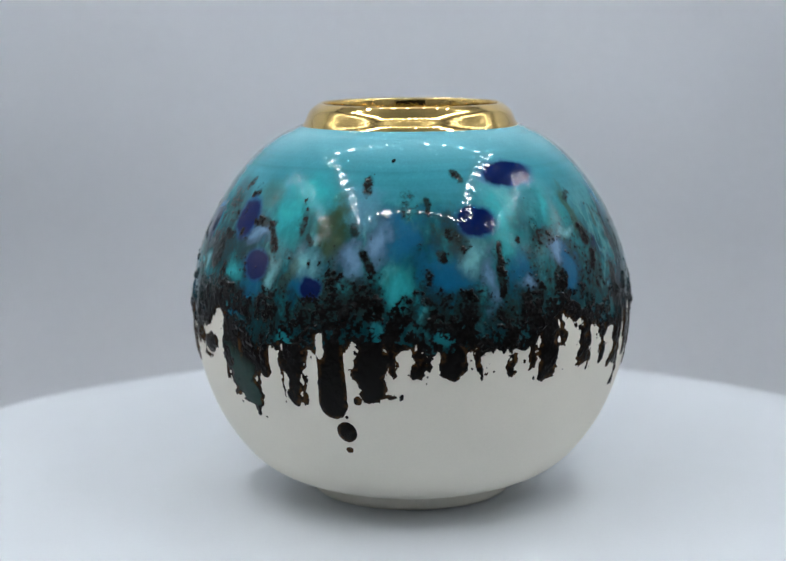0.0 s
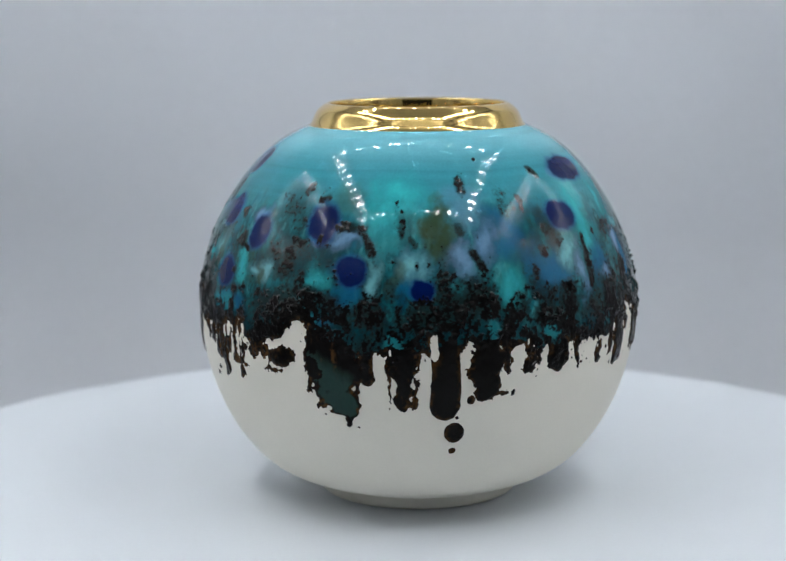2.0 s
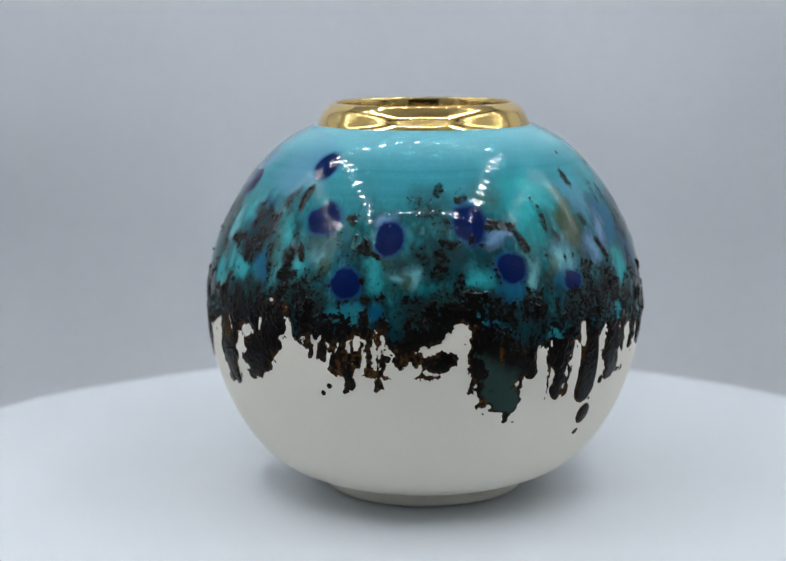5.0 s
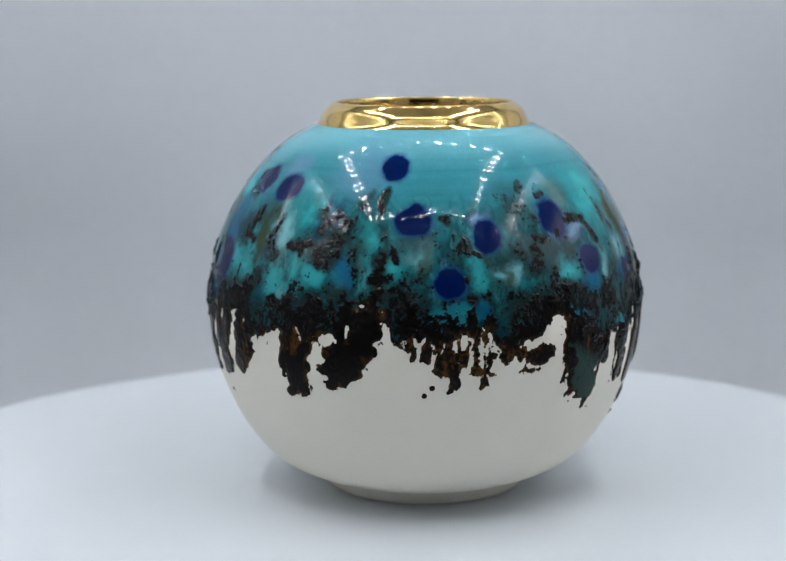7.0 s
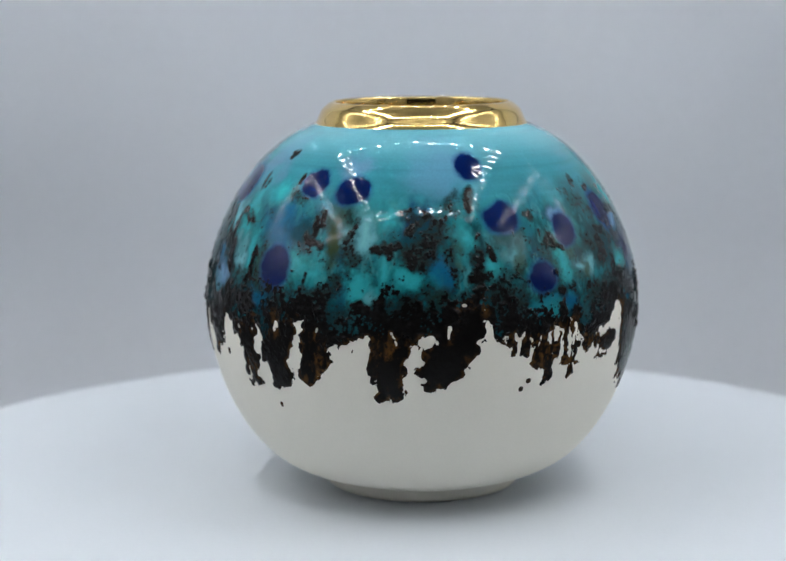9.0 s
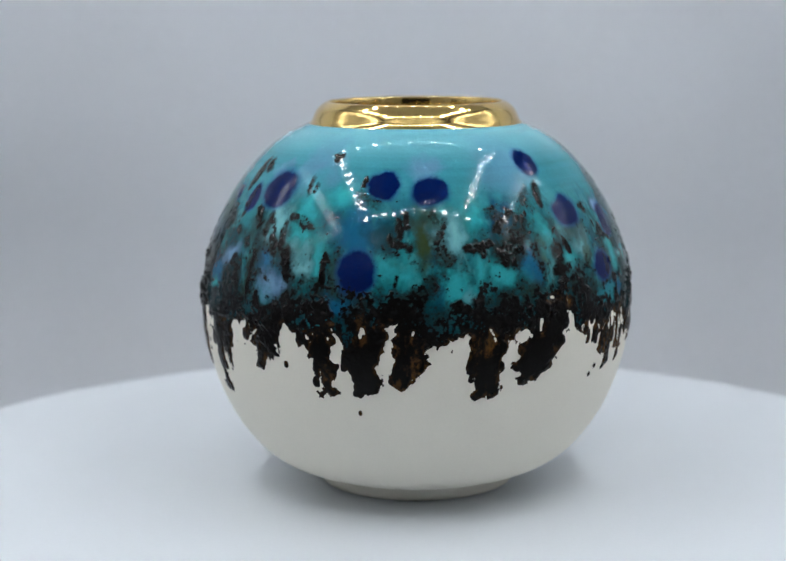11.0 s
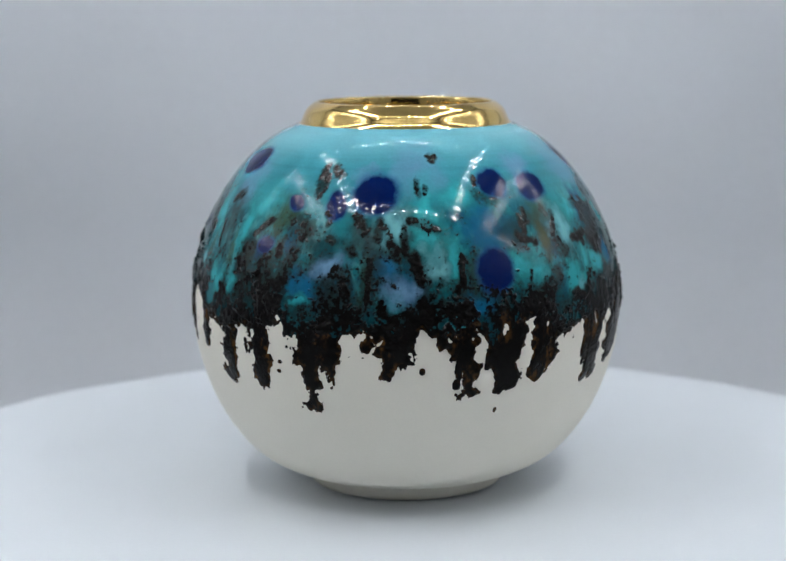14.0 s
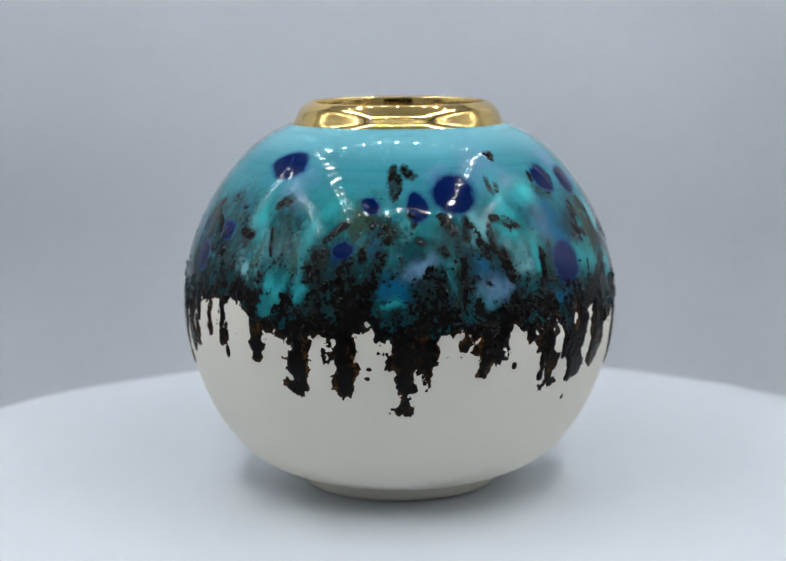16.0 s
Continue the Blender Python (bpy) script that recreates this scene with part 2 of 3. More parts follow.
# The glaze: marks on the unrolled vase. Azimuth in degrees (0 faces the camera at the start), then millimetres: height, half width, half height.
# solid cobalt blue spots
COBALT = [
    (18.6, 81.2, 5, 3.2), (33.6, 92, 7.3, 2.7), (-72.6, 77.4, 3.5, 3.8), (-51.6, 80.6, 4.1, 4.4), (-41.9, 69.7, 3.6, 3.5),
    (-83.3, 66.5, 3.8, 3.6), (-24.5, 65.5, 2.7, 2.5), (-92.3, 81.3, 4.5, 3.5), (-99.3, 93.3, 3.4, 2.8), (-135.7, 87.3, 4.6, 3.2), (-150, 88.9, 3.6, 3.1),
    (173.1, 87.1, 5.4, 4.7), (162.3, 84.1, 2.7, 3), (149, 84.4, 2.5, 1.9), (-155, 68.5, 4.5, 5.1), (115.9, 93.3, 5.7, 2.9), (92.9, 68.5, 3.5, 3.4),
    (142.3, 73.9, 2.5, 2.1), (102.7, 76.2, 2.7, 2.1), (85.5, 76.5, 2.7, 2.5),
]
# soft patches of melted colour: azimuth, height, half width, half height, tone
PATCH_A = [
    (-30.2, 86.2, 6.9, 6.1, 0), (-12, 83.2, 5.3, 4.9, 2), (-20.3, 78.3, 4.4, 5.6, 4), (-14.1, 71.7, 3.6, 4.2, 2), (-27.3, 69.1, 3.9, 5.6, 3), (3, 72.9, 5.3, 8.3, 1),
    (-3.1, 65.8, 4.2, 6.9, 0), (10.3, 68.6, 6.9, 5.6, 3), (16.5, 73.9, 4.2, 4.4, 7), (20.9, 67.5, 1.9, 6.9, 2), (27.7, 85.5, 4.9, 6.6, 7), (11.8, 78.5, 4.2, 4.2, 5),
    (28.8, 69.4, 3.6, 5, 3), (29.6, 65.5, 2.2, 1.9, 2), (22, 51.5, 6.2, 2.5, 1), (25.7, 80.3, 3.9, 7.8, 0), (41.2, 73.2, 3.1, 3.6, 2), (44.3, 67.3, 2.2, 5.8, 3),
]
PATCH_B = [
    (47.1, 76.9, 2.5, 1.9, 7), (56.2, 73.9, 1.4, 2.5, 6), (51.9, 81.5, 1.9, 5.2, 4), (41.7, 82.9, 2.8, 5.2, 0), (55.5, 66.6, 2.8, 6.9, 5), (68.3, 72.7, 1.7, 6.2, 5),
    (75.6, 82.1, 1.4, 5.2, 2), (23.8, 91.5, 1.7, 1.4, 2), (-2, 77.5, 5.6, 5.6, 3), (-7.2, 77.5, 2.8, 4.2, 2), (27, 74.3, 3.5, 4.2, 0), (-61.4, 83.6, 5.3, 6.1, 5),
    (-61.6, 71.9, 6.2, 4.2, 5), (-67, 68.1, 2.2, 2.5, 7), (-70.2, 67.4, 1.9, 2.2, 7), (-68.4, 66.5, 1.4, 2.8, 4), (-75.4, 66.5, 3.5, 3.5, 0), (-50.4, 67.8, 4.4, 3.6, 0),
]
PATCH_C = [
    (-57.8, 71.3, 3.5, 5.8, 1), (-47.8, 73.7, 5.6, 3.5, 1), (-45.7, 87.1, 3.9, 3.5, 4), (-42, 63.5, 4.2, 3.9, 3), (-36.3, 66.9, 2.2, 5.6, 7), (-27.2, 71.2, 3.9, 3.6, 7),
    (-30.4, 67.8, 1.9, 4.7, 4), (-29.1, 81.3, 2.8, 4.3, 5), (-34.9, 81.6, 4.9, 5.6, 0), (-49.3, 56.9, 4.9, 2.5, 3), (-39.8, 55.5, 4.2, 2.8, 1), (-30, 53.4, 2.5, 2.5, 1),
    (-76.9, 59.6, 3.9, 3.1, 3), (-20.2, 79.7, 2.8, 5.6, 4), (-74.2, 81.5, 2.8, 2.6, 2), (-43.8, 77.1, 4.2, 2.1, 2), (-39.2, 70, 2.8, 2.8, 1), (-109.4, 92.5, 7.2, 6.2, 2),
]
PATCH_D = [
    (-137.5, 93.1, 4.9, 2.4, 2), (-116.4, 80.1, 5, 4.5, 6), (-114.3, 74.2, 6.2, 6.2, 1), (-106.3, 73.2, 1.9, 5, 4), (-100.4, 75.5, 2.5, 8.3, 1), (-110.1, 67.7, 3.5, 4.2, 3),
    (-117.6, 66.9, 5, 3.6, 0), (-111.1, 62.3, 2.8, 3.6, 4), (-91.1, 74.2, 3.1, 4.4, 7), (-89.9, 70.6, 1.4, 4.2, 4), (-92.2, 76.6, 4.4, 3.1, 5), (-129.7, 79.6, 4.2, 6.4, 0),
    (-136.9, 76.7, 3.3, 8.3, 5), (-137.3, 73, 1.9, 4.2, 4), (-126.5, 63.7, 5.8, 2.5, 0), (-121, 60, 4.2, 3.9, 1), (-97.1, 70.7, 3.1, 3.9, 0), (-83.3, 58.7, 5.8, 2.8, 3),
]
PATCH_E = [
    (-75.5, 69.8, 2.8, 5.6, 0), (-104, 77.9, 2.8, 4.2, 0), (-127.8, 62.7, 1.9, 2.5, 7), (-122.8, 82.3, 2.8, 3.5, 0), (-70.2, 75.5, 1.9, 5.6, 5), (-170.8, 92.2, 3.6, 5.2, 2),
    (-155.7, 77.5, 8.6, 4.7, 3), (-147.5, 68.5, 5, 4.7, 0), (-142.6, 66.6, 4.7, 3.6, 0), (-136.8, 82, 4.2, 4.3, 4), (-137.5, 73.7, 2.8, 5, 4), (178.2, 79.2, 3.9, 5, 7),
    (-165.9, 72, 3.3, 5.8, 0), (177.5, 69.4, 2.8, 3.6, 2), (-178.5, 64.1, 4.7, 5.3, 3), (-174.5, 71.1, 2.2, 8.3, 5), (-130.6, 77, 3.3, 5.8, 7), (-130.5, 65.4, 4.2, 4.2, 0),
]
PATCH_F = [
    (-136.6, 61.4, 2.8, 4.2, 1), (-136.5, 91.7, 3.1, 3.8, 2), (-159.1, 60.4, 5.8, 3.3, 3), (178.8, 62, 2.8, 2.8, 0), (-171.9, 76, 3.1, 5.6, 0), (-149.1, 77.5, 4.2, 2.8, 1),
    (-123.7, 68, 2.8, 5.6, 0), (-162, 85.8, 5.6, 3.1, 0), (-159.3, 68.6, 1.9, 5, 4), (123.6, 88.8, 3.6, 5.6, 2), (169.3, 92.2, 3.6, 1.4, 2), (146.3, 81.1, 3.6, 4.2, 4),
    (129.3, 70.9, 1.4, 6.2, 4), (116.7, 70.6, 1.1, 3.1, 4), (141.9, 72.7, 2.5, 3.6, 6), (136.8, 70.1, 3.3, 5.6, 5), (161, 69.5, 4.6, 3.3, 2), (156, 64.2, 4.4, 3.9, 3),
]
PATCH_G = [
    (154.8, 60.5, 3.1, 1.9, 0), (176.5, 69.9, 3.6, 3.6, 3), (-178.8, 64.1, 5.8, 3.6, 2), (161.2, 75.2, 5, 2.8, 1), (124.9, 63.1, 4.2, 5.8, 0), (171.3, 62.8, 1.1, 8.3, 4),
    (147.6, 61.9, 2.8, 4.2, 1), (169.4, 77.4, 3.1, 5.6, 5), (137.1, 83.3, 4.2, 5.2, 0), (113.7, 68.4, 1.9, 2.5, 7), (114.5, 79.7, 3.3, 5.6, 0), (83, 76.6, 1.1, 3.1, 6),
    (94.6, 67.4, 1.7, 3.6, 6), (91.1, 77.6, 1.7, 5.6, 5), (124.5, 77.9, 2.8, 5.6, 5), (132.7, 77.1, 2.8, 5.6, 0), (-177.2, 92.5, 3.6, 5.2, 2), (-172.1, 83.8, 3.6, 6.9, 0),
]
PATCH_H = [
    (-170.4, 70.2, 2.8, 4.2, 7), (174, 71.2, 1.9, 6.9, 5), (132.2, 62.5, 2.8, 3.3, 0),
]
PATCH = PATCH_A + PATCH_B + PATCH_C + PATCH_D + PATCH_E + PATCH_F + PATCH_G + PATCH_H
# slanting runs of glaze: azimuth and height of both ends, half width, and 1 where rusty
RUNS = [
    (-100.9, 59.3, -108.7, 47.3, 4.2, 0), (-108.7, 47.3, -111.9, 40.8, 2.1, 0), (-119.6, 50.7, -121.6, 38.6, 2.5, 1), (-125.1, 43.7, -126.7, 41.5, 0.8, 0), (-49.9, 50.7, -48.1, 39, 3.1, 1),
    (-44.6, 50.6, -44.4, 37.6, 5.6, 1), (-68.3, 51.5, -69.6, 47.6, 1.9, 1), (-163.3, 49.2, -162.5, 38.6, 1.7, 1), (-152, 51.9, -152.6, 40.8, 4.4, 0), (-142.4, 50.4, -143.5, 41.9, 3.1, 1),
    (179.1, 47.9, 177.2, 43.1, 2.5, 1), (144, 50.5, 143.6, 40, 3.1, 1), (132.4, 49.8, 130.7, 38.2, 2.5, 1), (177.3, 48.6, 177.6, 42.6, 2.2, 1), (164.3, 51.9, 163.1, 45.5, 2.5, 0),
    (-28, 47.2, -29.2, 37.8, 2.5, 1), (-8.9, 48.6, -8.5, 41.5, 3.9, 0), (10.4, 51, 10.4, 46.6, 3.1, 0), (34.5, 50.2, 34.3, 43.1, 2.5, 0),
]
# loose drops and blots
DROPS = [
    (-16.3, 29, 2.5, 2.8), (-16.3, 23.8, 0.9, 0.9), (-12.6, 37.9, 1, 1.2), (-5.4, 39.3, 2.9, 0.6), (-15.7, 33.2, 0.4, 0.4), (-60.4, 47.7, 4.2, 2.8),
    (-62.7, 43.9, 2.7, 0.9), (-89.5, 38.2, 0.6, 0.6), (-87.7, 40.1, 0.7, 0.7), (-125.6, 36.8, 0.5, 1.1), (-106.4, 43.5, 1.9, 1.6), (-154.5, 32.1, 0.5, 0.8),
    (-165.3, 39.8, 0.9, 1.4), (-174, 43.8, 0.7, 0.9), (-165.6, 40, 1, 1.6), (151.2, 52, 0.6, 0.9), (149, 41.9, 0.7, 0.6), (108.4, 45.4, 1, 1.7),
    (149.4, 44.4, 0.6, 0.5),
]
# bare porcelain showing inside the glaze
BARE = [
    (-104.1, 60.3, 1.2, 0.8), (-98.9, 54.5, 0.8, 3.5), (-80.5, 52.5, 1.1, 1.7), (-73.8, 51.7, 1, 2.2), (-113.1, 51.8, 2.4, 1.5), (-153.1, 54.3, 0.5, 1.5),
    (-21.6, 51.5, 1.3, 2.5), (-62.4, 50.1, 2.4, 0.8),
]
# clear turquoise pools
CLEAR = [
    (7.7, 53.3, 3.1, 1.7), (-30.9, 51.7, 2.8, 3), (-7.4, 55.5, 2.2, 2.8), (-52.9, 57.3, 3.5, 3.1), (-31.4, 53.1, 2.7, 1.9), (-83.2, 58.9, 5.8, 3.1),
    (-52.5, 56.3, 3.5, 2.5), (-80.1, 58.1, 3.9, 2.8), (-163.5, 56.4, 2.8, 3.1), (-165.2, 53.7, 3.1, 2.7), (121.4, 59, 2.3, 3.2),
]
# the height down to which the glaze reaches all round, between the runs
EDGE_FRONT = [
    (179.6, 49.4), (-173.5, 54.7), (-168.5, 50.4), (-161.1, 55), (-156.3, 48.1), (-146.9, 55.8),
    (-135.5, 49.1), (-128.2, 52.7), (-116.2, 51.7), (-110.2, 55), (-99.5, 57.1), (-97, 51.5),
    (-87.9, 51.4), (-80.5, 52.1), (-73.8, 54.3), (-71.5, 49.4), (-67.9, 49.2), (-66.1, 49.8),
    (-59.7, 51.3), (-54.7, 56.6), (-51.7, 55), (-37.1, 46.5), (-31.6, 50.5), (-22.1, 48.7),
    (-13.7, 51.5), (-1.8, 51.2), (6.3, 48.4), (13.4, 49.4), (20.1, 49.7), (28, 48.7),
    (39.4, 56), (43.1, 55.5), (50.5, 53.1), (57.1, 50.7), (67.2, 49.4), (70, 52),
    (78, 55.7), (84, 52), (88.8, 54.3), (100.4, 57.6), (110.8, 59), (124.6, 51),
    (129, 50.8), (137.1, 52.1), (140, 51), (150, 55.8), (152.4, 50.8), (166.1, 50.9),
]
EDGE_SIDE = [
    (169.5, 52.4), (171.6, 53), (174.4, 51.2),
]
EDGE = EDGE_FRONT + EDGE_SIDE
# strokes of charred crust: azimuth and height of both ends, half width
CRUST_A = [
    (-30.6, 85.2, -31.3, 81.1, 1.8), (-12.1, 91.1, -12.2, 88.1, 1.2), (-0.5, 86.8, 0.1, 83.5, 2.4), (5, 86.2, 4.8, 83.9, 1), (-5.4, 96.1, -5.4, 96.1, 0.4), (14.6, 92.4, 16, 90.9, 1.2),
    (10.9, 78.8, 14.3, 75.9, 1.9), (-15.1, 80.6, -14.6, 78.5, 1), (-11.1, 74.2, -9.6, 71.6, 1.2), (8.1, 74.2, 8.3, 72.8, 1), (4.8, 69.6, 5, 67.9, 1.1), (23.7, 75.7, 22.9, 63.8, 1),
    (-19.3, 68.3, -20.1, 61.7, 1.9), (-12.1, 65.1, -8.4, 61.9, 4.2), (5, 65.4, 8.2, 63.3, 3.3), (14.3, 63.3, 14.1, 59.2, 3.3), (-0.4, 61.7, -3, 58, 3.1), (29.9, 76.7, 29.8, 76.3, 0.7),
]
CRUST_B = [
    (36.9, 76.6, 39.7, 77.2, 2.4), (30.7, 62.9, 30.5, 57, 3.6), (40.1, 67.2, 39.9, 62, 1.8), (43, 58.3, 42.7, 55.5, 2.8), (55.3, 86.2, 52.7, 84.5, 1.2), (61.5, 83.1, 61.5, 83.1, 0.6),
    (54.8, 71.1, 53.4, 67.5, 1.1), (75.6, 77.1, 74.5, 71.9, 1), (63.3, 66.8, 63.4, 58.9, 2.2), (52.4, 77.7, 53.6, 74.4, 1.1), (-13.8, 62, -21.2, 57.9, 4.2), (6.3, 58.5, 13.4, 55.8, 3.5),
    (-58.5, 89.6, -60.5, 87.4, 1.1), (-65.3, 85, -59, 80.4, 3.3), (-52.3, 86.4, -53.8, 85.9, 1.1), (-60.1, 73.1, -60.4, 68.3, 2.2), (-65, 73.8, -63.9, 72.4, 2.2), (-51.8, 76.1, -51.8, 77.5, 1),
]
CRUST_C = [
    (-45.9, 80.1, -39.5, 79.1, 1.5), (-39, 78.4, -36.8, 74.4, 1.1), (-29.8, 84, -29.5, 78.8, 1.2), (-27.1, 77.9, -25.8, 76.2, 1), (-79.3, 75.3, -78.9, 75.6, 1.2), (-84.8, 81.8, -84.1, 81.8, 0.8),
    (-65.9, 60.1, -52.8, 59.6, 4.4), (-51.8, 63, -46.6, 60.6, 3.6), (-44.5, 60.5, -36.7, 60.2, 3.6), (-78.3, 62.2, -78.8, 56.3, 1.5), (-24.3, 61.8, -24.6, 56.9, 3.6), (-52.8, 55.7, -51.6, 50.7, 1.9),
    (-25.7, 71.7, -25.6, 70.5, 0.7), (-59.3, 76, -56.7, 75.5, 1.1), (-76.8, 74.2, -75.1, 73.1, 0.8), (-100.3, 88.1, -101.3, 83.7, 1.2), (-106, 87, -107.3, 84.7, 1.7), (-119.6, 82.9, -110.2, 80, 1.8),
]
CRUST_D = [
    (-112.6, 76.6, -114.7, 71.6, 3.1), (-120.8, 75.4, -127.2, 73.7, 1.1), (-131.8, 71.6, -137.5, 64.1, 1.7), (-132.5, 80.9, -134.4, 75.4, 1), (-142.8, 82.7, -142.2, 79.4, 1), (-100.7, 73.2, -100.3, 62.3, 1.9),
    (-97.3, 74.3, -96.2, 71.9, 1), (-83.5, 81.7, -83.1, 81, 1.1), (-78.6, 75.4, -78.3, 75, 1.4), (-116.9, 59, -117.8, 54.6, 3.1), (-95.5, 63.5, -93, 57.3, 3.6), (-84.6, 56.9, -81.9, 53.9, 3.6),
    (-83.4, 54.3, -88.4, 54.6, 3.1), (-118.3, 74.1, -115.9, 70.6, 1.7), (-125, 60.4, -123.5, 56.7, 1.1), (-130.5, 61.2, -127.6, 58.9, 1.1), (-102.7, 67.2, -97.8, 67.8, 1.2), (-105.1, 59.9, -100.4, 57.4, 3.6),
]
CRUST_E = [
    (-155.6, 90.4, -155.6, 89.4, 0.8), (-156.4, 86.5, -151.4, 84.4, 1.7), (-174, 90.1, -174.1, 87, 1.1), (-176.8, 81.1, -171.1, 79.4, 1), (177, 79.1, -179.4, 71.8, 1.2), (-175.4, 72.3, -174.3, 66, 1.1),
    (-163.5, 72.1, -163.7, 66.1, 0.8), (-145.1, 67.3, -145.6, 65.2, 0.7), (-144.2, 81, -144.3, 77.2, 1.1), (-146.8, 76.5, -142.1, 73.8, 1.1), (-132.5, 77, -133.9, 68.7, 2.4), (-134.2, 68.1, -139.1, 62.8, 1.8),
    (-139.1, 62.8, -145.9, 59.1, 2.4), (-168.9, 59.1, -167.4, 58.9, 2.4), (-172.9, 61.3, -172.5, 57.6, 2.1), (-162.5, 59.6, -163.9, 56.5, 2.2), (-155.8, 62.1, -152.9, 57, 3.6), (-124.6, 75.4, -122.7, 72.8, 1.2),
]
CRUST_F = [
    (-135.7, 82.2, -134.6, 80.5, 1.1), (-169.3, 95.7, -169.1, 95.4, 1), (-141.1, 59.8, -148.4, 57.5, 2.5), (-123.4, 65.5, -125.5, 58.1, 1.2), (157.2, 91, 156.6, 88.4, 1.1), (-113.7, 82, -118.2, 78.6, 1.2),
    (179.2, 55.7, -175.3, 55.5, 2.8), (155.1, 92.4, 155.4, 87.3, 1.4), (159.6, 92.3, 161.8, 91, 1.4), (153, 81.2, 154.7, 77.6, 1.8), (160.2, 82.6, 161, 80.4, 1.2), (161.9, 76.4, 162.8, 75.7, 1.1),
    (152.5, 73.1, 149.3, 66.6, 1.7), (150.2, 66.9, 145.5, 56.9, 2.8), (135.1, 72.7, 137, 71.1, 2.5), (135.6, 68.8, 136.7, 56.5, 3.3), (143.8, 65.3, 145.2, 56.9, 4.4), (147.1, 73.1, 147.4, 72.1, 1.1),
]
CRUST_G = [
    (164.6, 66.8, 164.4, 56.9, 3.6), (164.1, 68.6, 164.3, 67.4, 1.5), (167.7, 73.9, 168.3, 72.7, 1.2), (168.4, 81.9, 171.2, 78.5, 1.4), (175, 80.8, 174.9, 77, 1.2), (-178.7, 79.3, -177.6, 73.2, 1.2),
    (-172.3, 80.1, -170.6, 78.6, 1.5), (-176.4, 72.1, -174.9, 69.1, 1), (177, 61.5, 176.8, 58.5, 1.1), (137.3, 76.1, 142.5, 80.1, 0.8), (120.5, 83.6, 123.3, 85.2, 1.4), (120.5, 77.7, 122.2, 71.4, 0.6),
    (109.6, 76.6, 113.1, 75.6, 1.2), (93.2, 79.2, 101.8, 74.8, 1), (102.6, 60.6, 100.3, 58.7, 1.9), (113, 63.2, 119.2, 60.1, 2.8), (128.3, 60.9, 132.7, 56, 3.3), (86.9, 79.9, 91.6, 82.7, 0.8),
]
CRUST_H = [
    (-167.8, 95.5, -168.2, 94.8, 1), (-171.7, 88.6, -172.3, 87.4, 0.8), (172.6, 71.3, 173.1, 61.5, 0.8),
]
CRUST = CRUST_A + CRUST_B + CRUST_C + CRUST_D + CRUST_E + CRUST_F + CRUST_G + CRUST_H
# runs of glaze: azimuth, lowest height, width, and 0 black, 1 rusty, 2 smooth, 3 grey-green
DRIPS_FRONT = [
    (-178.5, 46.6, 5, 0), (-169.1, 49.4, 2.7, 0), (-166.2, 46, 2.2, 0), (-164.8, 40.6, 3.2, 0), (-163.5, 36.1, 3.4, 0), (-162.7, 41.4, 4.5, 0),
    (-162, 36.6, 2.9, 0), (-156.1, 43.9, 4, 0), (-153.6, 38.3, 7.4, 0), (-142.7, 40.4, 5.5, 1), (-139.3, 44.1, 3.3, 0), (-126.1, 41.9, 4.1, 0),
    (-124, 36, 4.9, 1), (-112.3, 43, 4.8, 0), (-110.9, 39.8, 7, 0), (-106.6, 45.5, 4, 0), (-102.7, 49.1, 3.4, 1), (-92.7, 47.6, 2.2, 1),
    (-89.4, 46.5, 2.7, 1), (-86, 42.8, 2.9, 1), (-83.9, 42.9, 2.7, 0), (-83.5, 38.6, 1.7, 0), (-82.5, 39.6, 1.7, 1), (-80, 45.8, 2.6, 1),
]
DRIPS_SIDE = [
    (-77, 43.4, 3.1, 1), (-74.6, 40, 1.3, 1), (-74.3, 40.4, 1, 1), (-73.8, 42.8, 2.2, 1), (-70.8, 50.1, 2.8, 1), (-69.1, 46.4, 3.4, 0),
    (-66.3, 46.6, 1.4, 1), (-52.5, 38.8, 1.7, 1), (-51.1, 42.3, 4, 1), (-50.2, 41.6, 4.4, 1), (-47.8, 39.8, 5.5, 1), (-44.2, 33.2, 10.6, 3),
    (-43.2, 29.8, 2.9, 3), (-37.7, 42.2, 3.6, 2), (-32.4, 35.4, 1.3, 1), (-28.6, 42.8, 6.3, 0), (-27, 35.8, 1.9, 1), (-18.9, 33.6, 7.3, 2),
    (-8.7, 40.1, 8, 0), (-4.2, 43.5, 3.1, 0), (2.2, 44, 2.1, 0), (4, 45.8, 1.9, 0), (9.3, 43.8, 5, 0), (16.9, 43.3, 1.5, 1),
]
